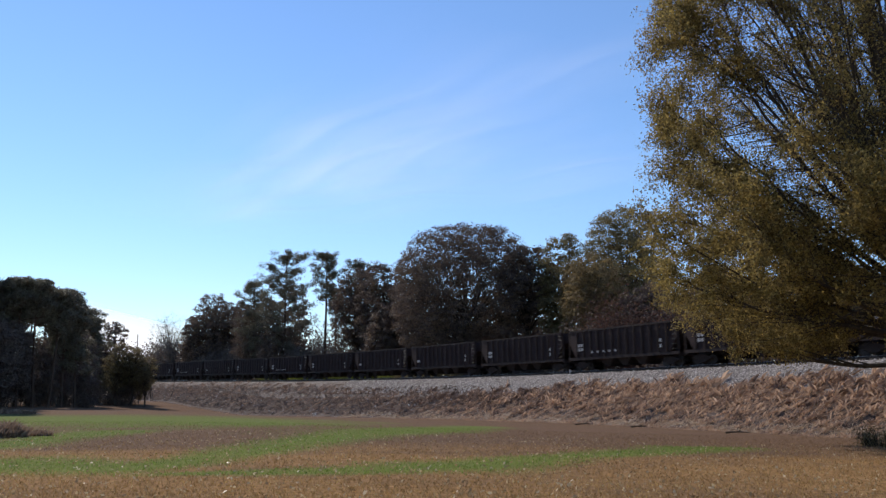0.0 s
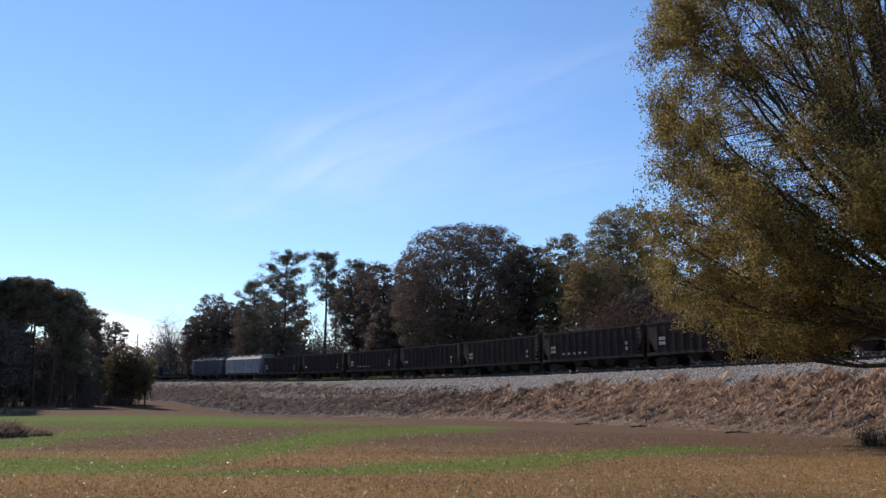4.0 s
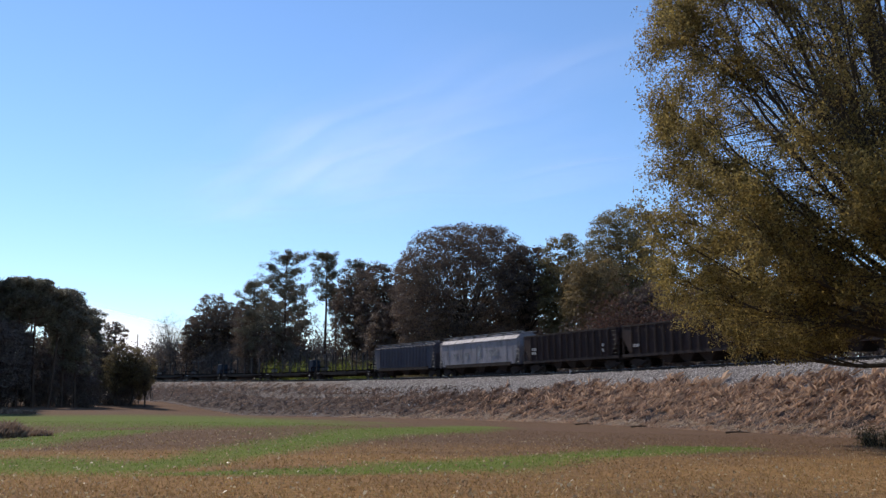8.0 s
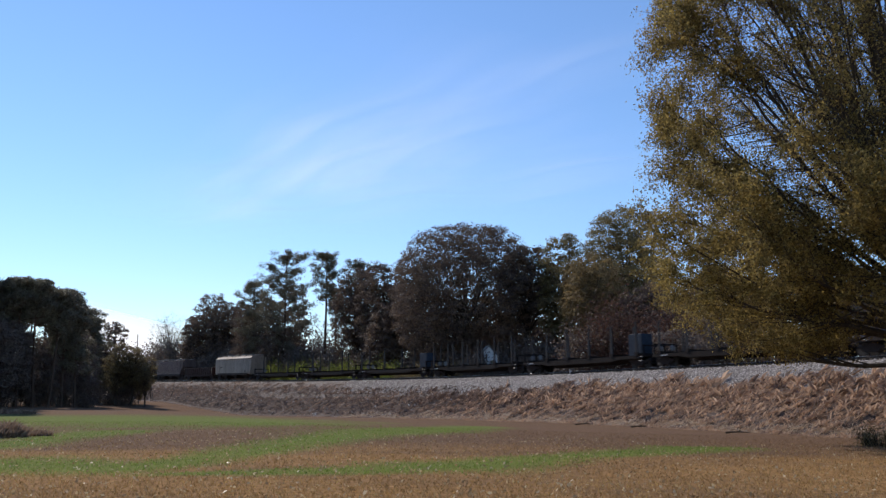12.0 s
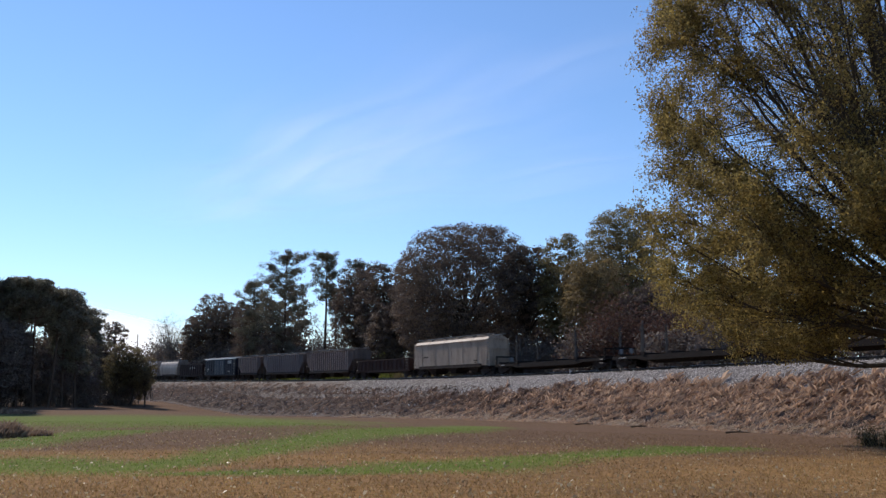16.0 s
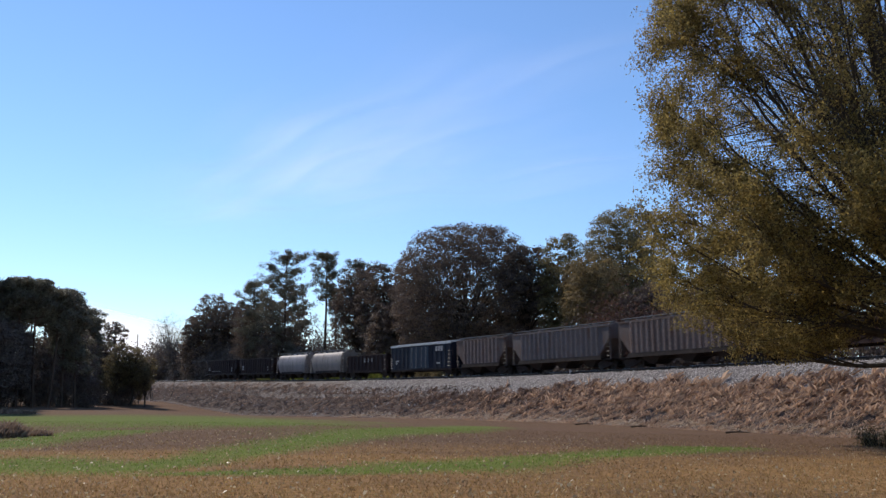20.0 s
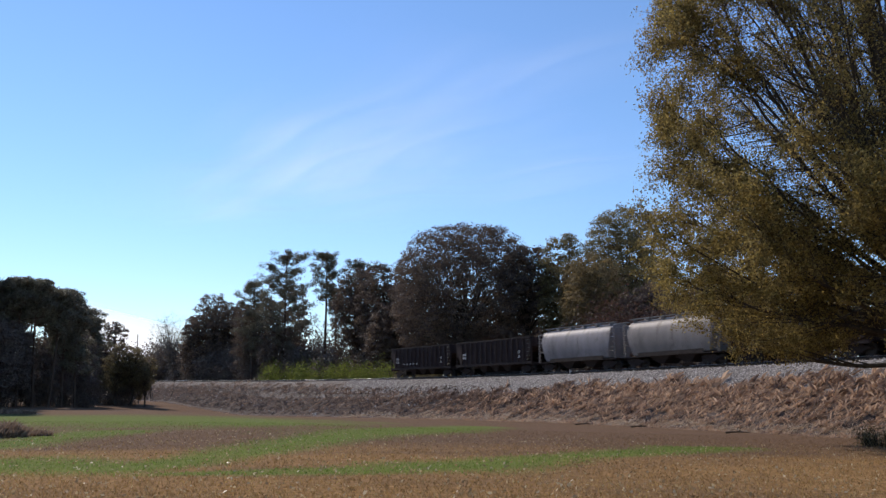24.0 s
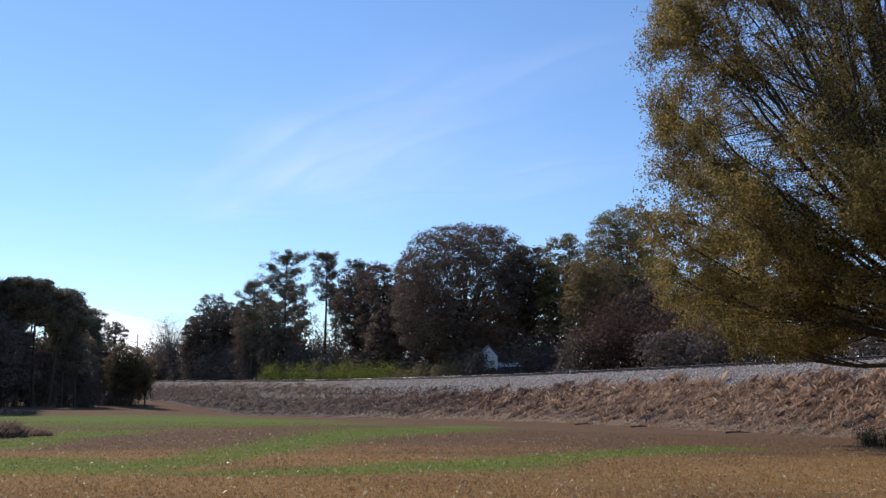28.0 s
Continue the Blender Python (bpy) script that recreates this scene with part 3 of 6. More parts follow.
def fanned_oak(x, y, z, seed):
    r = np.random.default_rng(seed)
    thing = tagged(new("willow_oak"), "large spreading oak with thin yellow-green autumn leaves", "tree")
    thing.matrix_basis = pose(x, y, z)
    g = Geo()
    trunk = [Vector((0, 0, -0.4)), Vector((0.02, 0, 0.5)), Vector((0.0, 0.03, 2.0)), Vector((-0.05, 0.0, 3.6)), Vector((-0.05, 0.05, 6.0)), Vector((0.05, 0.1, 10.0)), Vector((0.0, 0.0, 16.0)), Vector((0.1, 0.0, 23.0))]
    g.path(trunk, [0.72, 0.55, 0.5, 0.46, 0.36, 0.25, 0.14, 0.05], 12)
    part("trunk", g.mesh("trunk", OAK_BARK, True), thing, "short thick grey trunk")
    twigs, tips, heads = Geo(), [], []
    leaders = []
    n = 118
    for i in range(n):
        # rise of the limb: low ones lie nearly level, high ones stand steep
        u = (i + 0.5) / n
        rise = math.radians(7 + 76 * u)
        turn_a = i * 2.39996 + r.uniform(-0.25, 0.25)
        z0 = 3.6 + 5.0 * u ** 0.8 + r.uniform(-0.4, 0.7)
        way = np.array([math.cos(turn_a) * math.cos(rise), math.sin(turn_a) * math.cos(rise), math.sin(rise)])
        p0 = np.array([-0.03, 0.02, z0])
        # march out to the crown's skin
        d = 1.0
        while d < 26:
            q = p0 + way * d
            if math.hypot(q[0], q[1]) > crown_reach(q[2]) or q[2] > 26.6:
                break
            d += 0.25
        d *= r.uniform(0.86, 1.0)
        end = p0 + way * d + np.array([0, 0, 0.05 * d])
        side = np.cross(way, r.normal(0, 1, 3))
        ctrl = p0 + way * d * 0.5 + np.array([0, 0, -0.05 * d * math.cos(rise)]) + side * 0.05 * d
        pts = bent(p0, ctrl, end, 10)
        pts = [p + r.normal(0, 0.05, 3) * min(k, 3) * 0.5 for k, p in enumerate(pts)]
        br = (0.045 + 0.0065 * d) * r.uniform(0.7, 1.35)
        rad = [br * (1 - 0.86 * (k / 9) ** 0.8) for k in range(10)]
        leaders.append((pts, rad, d))
    for pts, rad, d in leaders:
        a = np.array(pts)
        bough = Geo().path([Vector(p) for p in pts], rad, 6)
        for _ in range(int(5 + d * (1.15 if a[9][0] < 1.5 else 0.45))):
            f = 0.16 + 0.82 * r.random() ** 0.8
            k = min(int(f * 9), 8)
            p0 = a[k] + (a[k + 1] - a[k]) * (f * 9 - k)
            tang = unit(a[min(k + 2, 9)] - a[max(k - 1, 0)])
            radial = unit(np.array([p0[0], p0[1], 0.15 * abs(p0[0])]))
            way = unit(tang * 0.75 + radial * 0.38 + r.normal(0, 0.48, 3) + np.array([0, 0, 0.05]))
            ln = r.uniform(1.5, 3.9) * (1.12 - 0.45 * f)
            end = p0 + way * ln
            lim = crown_reach(end[2]) * r.uniform(0.93, 1.06)
            hor = math.hypot(end[0], end[1])
            if hor > lim:
                end[:2] *= lim / hor
            end[2] = np.clip(end[2], 4.4, 27.2)
            ctrl = (p0 + end) / 2 + r.normal(0, 0.06, 3) * ln + np.array([0, 0, -0.04 * ln])
            line = bent(p0, ctrl, end, 5)
            br = min(rad[k] * 0.6, 0.05) * r.uniform(0.7, 1.2)
            bough.path([Vector(p) for p in line], [br * (1 - 0.8 * q / 4) for q in range(5)], 4)
            b = np.array(line)
            for _ in range(8):
                f2 = 0.25 + 0.77 * r.random()
                k2 = min(int(f2 * 4), 3)
                q0 = b[k2] + (b[k2 + 1] - b[k2]) * min(f2 * 4 - k2, 1.0)
                tw = unit(unit(b[4] - b[0]) * 0.7 + r.normal(0, 0.5, 3) + np.array([0, 0, 0.1]))
                ln2 = r.uniform(0.5, 1.25)
                q1 = q0 + tw * ln2
                q1[2] = max(q1[2], 4.0 + 0.4 * math.sin(q1[0] * 1.7))
                twigs.path([Vector(q0), Vector((q0 + q1) / 2 + r.normal(0, 0.04, 3)), Vector(q1)], [0.013, 0.010, 0.004], 3)
                tips.append(q0)
                heads.append(q1)
        part("bough", bough.mesh("bough", BARK, True), thing, "long dark rising bough")
    tagged(part("twigs", twigs.mesh("twigs", BARK, True), thing, "thin bare twigs"), kind="stuff")
    q0, q1 = np.array(tips), np.array(heads)
    # heart and upper crown thinned to fit the camera's view; skirt and skin kept
    m = (q0 + q1) / 2
    out = np.hypot(m[:, 0], m[:, 1]) / crown_reach(m[:, 2])
    high = smooth((m[:, 2] - 8) / 5)
    keep = 0.35 + 0.65 * smooth((out - 0.40) / 0.45)
    keep = np.maximum(keep, 0.65 * (1 - high))
    keep *= 1 - high * 0.62 * smooth((m[:, 0] + 9.0) / 4.0)
    # far fewer leaves on the side out of view, to save faces
    keep *= 1 - 0.6 * smooth((m[:, 0] - 1.0) / 3.0)
    per_twig = 80
    count = np.maximum(0, (per_twig * keep * r.uniform(0.35, 1.5, len(m)))).astype(int)
    idx = np.repeat(np.arange(len(m)), count)
    f = r.random((len(idx), 1)) ** 0.7 * 1.12
    c = q0[idx] + (q1[idx] - q0[idx]) * f + r.normal(0, 0.17, (len(idx), 3))
    part("crown", mesh_array("crown", leaf_quads(r, c, 0.115, 0.02, 0.4, slim=0.9), 4, LEAF_OLIVE), thing, "crown of thin yellow-green leaves")
    return thing


fanned_oak(19.7, 36.0, gz_at(19.7, 36), 5)

# the wood along the field's side: scaled towards the camera to fit its view
def eye_scale(x, y):
    """Scale, by bearing, that moves and shrinks a tree towards the camera, its view unchanged."""
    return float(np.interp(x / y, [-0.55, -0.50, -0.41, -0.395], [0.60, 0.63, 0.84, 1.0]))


PINES = [(-80.0, 160, 22.8, 3.8, 0.55), (-77.5, 165, 23.4, 3.6, 0.62), (-72.0, 160, 21.4, 3.4, 0.62), (-66.4, 155, 20.2, 2.8, 0.3), (-86.5, 163, 21.5, 3.6, 0.35), (-64.6, 159, 15.9, 2.4, 0.3), (-84.0, 168, 24.4, 3.8, 0.45), (-74.2, 163, 21.6, 3.2, 0.64), (-93.0, 168, 21.0, 3.6, 0.35), (-70.5, 172, 18.6, 3.4, 0.3)]
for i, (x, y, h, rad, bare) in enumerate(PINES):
    k = eye_scale(x, y)
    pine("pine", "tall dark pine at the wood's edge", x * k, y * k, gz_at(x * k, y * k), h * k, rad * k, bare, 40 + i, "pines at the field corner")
for i, (x, y, h, rad, bare) in enumerate([(-50.0, 99, 13.9, 2.1, 0.6), (-47.9, 99, 14.4, 2.2, 0.66), (-46.4, 100, 14.2, 2.1, 0.68), (-45.2, 101, 13.4, 1.7, 0.6), (-45.4, 105, 13.8, 1.7, 0.3), (-44.2, 106, 11.8, 1.4, 0.3)]):
    pine("pine", "dark round-crowned pine at the wood's edge", x, y, gz_at(x, y), h, rad, bare, 60 + i, "pines at the field corner")
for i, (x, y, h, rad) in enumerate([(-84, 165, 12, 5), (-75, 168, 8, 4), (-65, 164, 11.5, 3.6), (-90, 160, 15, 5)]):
    k = eye_scale(x, y)
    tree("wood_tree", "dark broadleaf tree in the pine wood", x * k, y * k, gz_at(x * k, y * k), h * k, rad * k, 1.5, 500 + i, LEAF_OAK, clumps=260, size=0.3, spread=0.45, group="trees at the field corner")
for i, (x, y, h) in enumerate([(-47.6, 92, 9.5), (-48.6, 97, 10.0), (-50, 103, 10.0), (-51.5, 109, 7.0), (-51.0, 117, 14.0), (-54.3, 126, 15.8), (-58.5, 135, 16.3), (-62.5, 145, 15), (-66.5, 160, 14.5), (-70.5, 175, 14.5)]):
    tree("wood_tree", "dark broadleaf tree in the pine wood", x, y, gz_at(x, y), h, 3.2, 0.6, 540 + i, LEAF_DARK, limbs=14, clumps=300, per=40, size=0.27, spread=0.6, group="trees at the field corner")
tree("sapling_oak", "thin see-through oak at the wood's edge", -60.3, 160, gz_at(-60.3, 160), 15.4, 3.6, 4.5, 61, LEAF_OAK, limbs=16, clumps=110, per=30, size=0.4, spread=0.5, fill=0.5)
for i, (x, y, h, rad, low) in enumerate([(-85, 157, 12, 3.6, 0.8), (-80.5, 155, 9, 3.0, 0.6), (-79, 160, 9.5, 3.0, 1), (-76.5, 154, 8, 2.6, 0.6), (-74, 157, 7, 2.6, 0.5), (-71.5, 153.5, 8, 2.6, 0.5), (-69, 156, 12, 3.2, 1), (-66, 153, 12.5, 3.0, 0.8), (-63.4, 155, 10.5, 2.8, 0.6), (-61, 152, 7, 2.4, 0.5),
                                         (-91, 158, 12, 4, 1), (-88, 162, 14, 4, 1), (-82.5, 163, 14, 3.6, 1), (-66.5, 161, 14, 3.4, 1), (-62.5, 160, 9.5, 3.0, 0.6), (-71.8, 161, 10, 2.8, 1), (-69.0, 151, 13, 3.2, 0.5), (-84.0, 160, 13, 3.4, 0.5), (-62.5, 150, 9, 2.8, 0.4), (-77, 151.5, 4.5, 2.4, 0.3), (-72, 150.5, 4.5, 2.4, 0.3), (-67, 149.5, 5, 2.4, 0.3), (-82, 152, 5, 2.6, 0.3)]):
    k = eye_scale(x, y)
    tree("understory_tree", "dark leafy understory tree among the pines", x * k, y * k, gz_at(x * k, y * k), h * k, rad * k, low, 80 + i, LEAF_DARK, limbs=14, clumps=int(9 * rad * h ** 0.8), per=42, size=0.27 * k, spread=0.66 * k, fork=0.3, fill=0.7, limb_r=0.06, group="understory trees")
for i, (x, y, h, rad, low) in enumerate([(-58.8, 157.5, 9.8, 3.3, 0.6), (-55.9, 157.5, 7.4, 2.8, 0.5), (-60.8, 153.5, 6.0, 2.4, 0.4), (-57.2, 159.0, 8.6, 2.8, 0.4), (-55.4, 160.5, 6.6, 2.2, 0.3), (-54.0, 153.0, 10.6, 2.7, 2.2), (-51.6, 152.5, 9.0, 2.4, 2.4), (-56.6, 152.5, 11.4, 2.8, 1.2)]):
    tree("twiggy_shrub", "thin twiggy brown shrub at the wood's edge", x, y, gz_at(x, y), h, rad, low, 130 + i, LEAF_TWIG, limbs=30, clumps=int(14 * rad * h ** 0.7), per=26, size=0.26, spread=0.6, fork=0.12, fill=0.85, limb_r=0.07, sprigs=4, cat="shrub", group="twiggy shrubs")
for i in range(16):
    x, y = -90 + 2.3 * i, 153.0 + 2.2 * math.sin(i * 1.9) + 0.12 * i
    k = eye_scale(x, y)
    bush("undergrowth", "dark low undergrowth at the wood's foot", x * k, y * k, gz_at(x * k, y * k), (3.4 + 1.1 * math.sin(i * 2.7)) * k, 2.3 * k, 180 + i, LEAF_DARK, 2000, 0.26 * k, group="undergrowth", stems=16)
# added beside the field, out of view, to cast shade across its corner
for i, (x, y, h, rad) in enumerate([(-50.5, 88, 27, 3.4), (-54.2, 95, 30, 3.4), (-57.5, 101, 31, 3.2), (-60.5, 107, 33, 3.3), (-65.5, 117, 35, 3.6), (-57.5, 90, 28, 3.8)]):
    tree("unseen_shade_tree", "dark broadleaf tree added out of view to shade the field", x, y, gz_at(x, y), h, rad, 1.5, 520 + i, LEAF_OAK, limbs=16, clumps=380, per=24, size=0.7, spread=0.8, group="trees beside the field")

# behind the railway
pine("pine", "tall pine with ragged limbs behind the railway", -32.5, 180.6, BACK_Z, 27.4, 5.9, 0.22, 101, "pines behind the railway")
pine("pine", "tall pine with a high round crown", -22.9, 168.0, BACK_Z, 25.8, 3.4, 0.6, 102, "pines behind the railway")
pine("pine", "slender pine with a high crown", -21.2, 170.0, BACK_Z, 19.0, 2.2, 0.6, 103, "pines behind the railway")
pine("pine", "pine with a broad crown", -16.0, 164.0, BACK_Z, 23.3, 3.6, 0.45, 104, "pines behind the railway")
pine("pine", "pine with a ragged crown", -41.1, 188.3, BACK_Z, 22.6, 3.9, 0.25, 105, "pines behind the railway")
WOOD = [(-55.7, 213.7, 22.7, 7.0, 2.0, LEAF_OAK, 111), (-42.7, 193.6, 18.1, 4.6, 2.0, LEAF_OAK, 112), (-10.5, 152.0, 21.4, 5.4, 3.0, LEAF_OAK, 113),
        (18.4, 130.0, 22.3, 5.0, 4.0, LEAF_GREEN, 114), (20.6, 119.0, 17.6, 5.2, 3.0, LEAF_RUST, 115), (12.9, 134.0, 21.4, 5.4, 8.0, LEAF_OAK, 118),
        (-15.9, 158.5, 21.6, 4.8, 1.0, LEAF_OAK, 119), (-7.9, 147.0, 13.7, 5.8, 1.0, LEAF_OAK, 120), (27.0, 112.0, 13.0, 5.0, 1.0, LEAF_OAK, 121),
        (36.0, 108.0, 15.0, 6.5, 1.0, LEAF_OAK, 122), (44.0, 100.0, 14.0, 6.5, 1.0, LEAF_GREEN, 123), (50.0, 88.0, 13.0, 6.0, 1.0, LEAF_OAK, 124), (58.0, 78.0, 12.5, 6.0, 1.0, LEAF_OAK, 125), (-33.5, 183.3, 12.4, 5.6, 1.0, LEAF_OAK, 126)]
for x, y, h, rad, low, leaf, seed in WOOD:
    tree("broadleaf_tree", {"dark oak leaves": "dark brown-leaved oak behind the railway", "grey green leaves": "grey-green broadleaf tree behind the railway", "rusty leaves": "rust-brown broadleaf tree behind the railway"}[leaf.name],
         x, y, BACK_Z, h * 1.02, rad * 1.03, low, seed, leaf, clumps=int(24 + 10 * rad * (h - low) ** 0.75), per=48, size=0.32, spread=0.75, group="trees behind the railway")
FAR_WOOD = [(-59.5, 212, 17.9), (-55.0, 219, 20.8), (-49.5, 217, 20.8), (-43.3, 215, 22.8), (-37.1, 213, 24.9), (-18.7, 208, 24.1), (-12.2, 206, 25.4), (-5.3, 172, 25.5), (0.7, 170, 19.0), (7.2, 168, 17.5), (13.2, 175, 15.0), (17.6, 163, 13.0), (23.2, 161, 24.4), (28.8, 159, 23.3), (32.7, 158, 20.6), (38.6, 156, 19.7), (44.4, 154, 18.7)]
for i, (x, y, h) in enumerate(FAR_WOOD):
    tree("wood_tree", "dark broadleaf tree deep in the wood", x, y, BACK_Z, h, 5.2 + 0.6 * math.sin(i * 1.7), 1.0, 700 + i, LEAF_OAK, limbs=14, clumps=190, per=38, size=0.55, spread=0.95, fork=0.25, group="trees deep in the wood")
tree("great_oak", "broad domed oak with dense dark brown leaves", 3.6, 138.0, BACK_Z, 25.8, 12.5, 0.8, 116, LEAF_OAK, limbs=60, clumps=2200, per=58, size=0.28, spread=0.95, power=2.6, fork=0.2, fill=0.5, trunk_r=0.6, limb_r=0.16, lobes=46)
tree("tall_poplar", "tall airy grey-green tree with gaps in its crown", 29.6, 138, BACK_Z, 29.4, 7.9, 6.0, 117, LEAF_GREEN, limbs=40, clumps=1050, per=56, size=0.28, spread=0.78, fill=0.6, fork=0.3, lobes=22)
tree("bare_tree", "bare grey tree without leaves", -70.8, 227.0, BACK_Z, 19.8, 6.4, 5.5, 131, None, PALE_BARK, limbs=34, clumps=420, fork=0.18, limb_r=0.15, sprigs=5, fill=0.85, power=2.0, spread=0.8)
for i, (x, y, h, rad, leaf, text) in enumerate([(21.5, 106.0, 10.3, 5.2, LEAF_RED, "dull red shrub thicket"), (26.5, 101.0, 8.6, 4.5, LEAF_RED, "dull red shrub thicket"), (18.0, 108.0, 7.0, 4.0, LEAF_DARK, "dark thicket"),
                                         (24.5, 96.0, 6.0, 3.5, LEAF_DARK, "dark thicket"), (29.5, 92.0, 6.5, 4.0, LEAF_DARK, "dark thicket"), (34.0, 86.0, 6.0, 4.0, LEAF_DARK, "dark thicket"), (39.0, 78.0, 6.0, 4.0, LEAF_DARK, "dark thicket"), (43.0, 70.0, 6.0, 4.0, LEAF_DARK, "dark thicket"),
                                         (-66.2, 224.6, 10.4, 4.9, LEAF_DARK, "dark thicket"), (-58.3, 215.2, 10.2, 4.8, LEAF_DARK, "dark thicket"), (-73.2, 233.3, 11.0, 4.9, LEAF_DARK, "dark thicket"), (-51.2, 205.9, 9.5, 4.7, LEAF_DARK, "dark thicket"), (-79.2, 240.7, 10.8, 5.3, LEAF_DARK, "dark thicket"), (-88.8, 252.5, 10.8, 5.9, LEAF_DARK, "dark thicket"),
                                         (-47.5, 200.9, 6.6, 4.3, LEAF_DARK, "dark thicket"), (-40.3, 191.8, 6.7, 4.4, LEAF_DARK, "dark thicket"), (-33.8, 183.1, 7.2, 4.4, LEAF_DARK, "dark thicket"), (-26.7, 173.3, 7.1, 4.3, LEAF_DARK, "dark thicket"), (-18.9, 161.7, 6.9, 4.2, LEAF_DARK, "dark thicket"),
                                         (-11.7, 151.6, 7.0, 4.2, LEAF_DARK, "dark thicket"), (-4.2, 140.3, 6.4, 4.2, LEAF_DARK, "dark thicket"), (1.6, 129.5, 4.6, 3.2, LEAF_DARK, "dark thicket"), (12.0, 121.0, 4.5, 3.5, LEAF_DARK, "dark thicket"), (15.6, 127.0, 7.0, 4.5, LEAF_DARK, "dark thicket"), (10.5, 131.0, 6.0, 4.5, LEAF_DARK, "dark thicket"), (31.0, 108.0, 9.5, 5.5, LEAF_DARK, "dark thicket"), (-40.5, 196.0, 10.0, 5.0, LEAF_DARK, "dark thicket"), (-58.0, 222.0, 10.5, 5.5, LEAF_DARK, "dark thicket"), (-24.8, 182.0, 12.5, 5.0, LEAF_DARK, "dark thicket"), (-23.6, 174.0, 8.5, 3.6, LEAF_DARK, "dark thicket"), (-28.0, 177.0, 9.0, 4.0, LEAF_DARK, "dark thicket")]):
    bush("thicket", text + " behind the railway", x, y, BACK_Z, h, rad, 150 + i, leaf, int(min(6500, 160 * h * rad) * (2.2 if leaf is LEAF_RED else 1.2)), 0.26 if leaf is LEAF_RED else (0.38 if y < 200 else 0.55), group="thickets behind the railway", stems=22)
SHRUBS = [(-76, 7.6), (-72, 7.4), (-67.5, 7.6), (-63, 7.4), (-58.5, 7.5), (-54, 7.7), (-49, 7.5), (-44.5, 7.4), (-40, 7.6), (-35.5, 7.5), (-31, 7.6), (-26, 7.8), (-21, 8), (-16, 8)]
for i, (s, off) in enumerate(SHRUBS):
    x, y = plan_xy(s, -off)
    bush("shrub", "bright green sunlit shrub beside the track", x, y, BACK_Z - 0.1, 4.3 + 0.6 * math.sin(i * 2.1) - 0.13 * i, 2.6, 200 + i, LEAF_SHRUB if i < 11 else LEAF_GREEN, 2600, 0.24, group="green shrubs beside the track")

# ---- train ----
COAL = surface("coal car paint, sooty brown-black", (0.0193, 0.0115, 0.0105), (0.0449, 0.028, 0.025), 1.2, 0.8, bump=0.05, fine=14, streak=3, stain=(0.0803, 0.05, 0.04), amount=0.3)
COAL_RIB = surface("coal car ribs", (0.0171, 0.011, 0.01), (0.0407, 0.026, 0.023), 1.2, 0.7, bump=0.05)
WHITE_PAINT = surface("white marking paint", (0.28, 0.275, 0.27), (0.50, 0.49, 0.48), 3, 0.7, bump=0)
UNDER = surface("sooty running gear steel", (0.0193, 0.0145, 0.014), (0.0449, 0.033, 0.03), 3, 0.85, 0.0, 0.1)
WHEEL = surface("wheel steel", (0.02, 0.016, 0.014), (0.05, 0.04, 0.035), 4, 0.6, 0.3, 0.05)
BLACK_STEEL = surface("black steel grab iron", (0.02, 0.02, 0.02), (0.05, 0.05, 0.05), 4, 0.6, 0.2, 0)
PALE_STEEL = surface("pale galvanised steel", (0.14, 0.137, 0.135), (0.28, 0.275, 0.27), 4, 0.6, 0.3, 0)
CREAM = surface("dirty cream hopper paint", (0.2301, 0.178, 0.135), (0.428, 0.335, 0.255), 0.8, 0.6, bump=0.03, fine=9, streak=5, stain=(0.1712, 0.12, 0.09), amount=0.4)
PALE_BLUE = surface("stained pale grey hopper paint", (0.1819, 0.1686, 0.176), (0.3638, 0.3354, 0.3432), 0.8, 0.6, bump=0.03, fine=9, streak=5, stain=(0.0637, 0.0602, 0.0634), amount=0.4)
SMUDGE = surface("worn dark emblem paint", (0.10, 0.10, 0.105), (0.36, 0.355, 0.355), 1.6, 0.7, bump=0, fine=6, streak=2)
SLATE = surface("slate grey hopper paint", (0.0507, 0.0494, 0.0627), (0.092, 0.0912, 0.112), 0.8, 0.65, bump=0.03, fine=9, streak=5, stain=(0.0828, 0.0712, 0.0728), amount=0.3)
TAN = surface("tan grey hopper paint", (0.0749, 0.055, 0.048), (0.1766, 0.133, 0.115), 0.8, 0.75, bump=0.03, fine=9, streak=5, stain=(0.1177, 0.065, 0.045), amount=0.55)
# rib tones lighter than the panels, standing in for grazing sun on them
TAN_RIB_SUN = surface("worn tan rib paint, lightened as if sunlit", (0.2782, 0.215, 0.185), (0.4922, 0.39, 0.34), 1.5, 0.7, bump=0.03, fine=9, streak=5, stain=(0.1391, 0.07, 0.045), amount=0.5)
GREY_RIB_SUN = surface("worn grey rib paint, lightened as if sunlit", (0.1819, 0.155, 0.147), (0.3317, 0.285, 0.27), 1.5, 0.7, bump=0.03, fine=9, streak=5, stain=(0.1284, 0.07, 0.05), amount=0.4)
# grime and the shade under the car side, both put into this dark tone
GRIME_SHADE = surface("grimy sill paint, darkened for shade", (0.02, 0.015, 0.013), (0.06, 0.045, 0.038), 1.5, 0.85, bump=0.04, fine=9)
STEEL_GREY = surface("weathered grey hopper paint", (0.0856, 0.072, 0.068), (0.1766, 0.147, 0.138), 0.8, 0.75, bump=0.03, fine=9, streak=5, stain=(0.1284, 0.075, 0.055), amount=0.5)
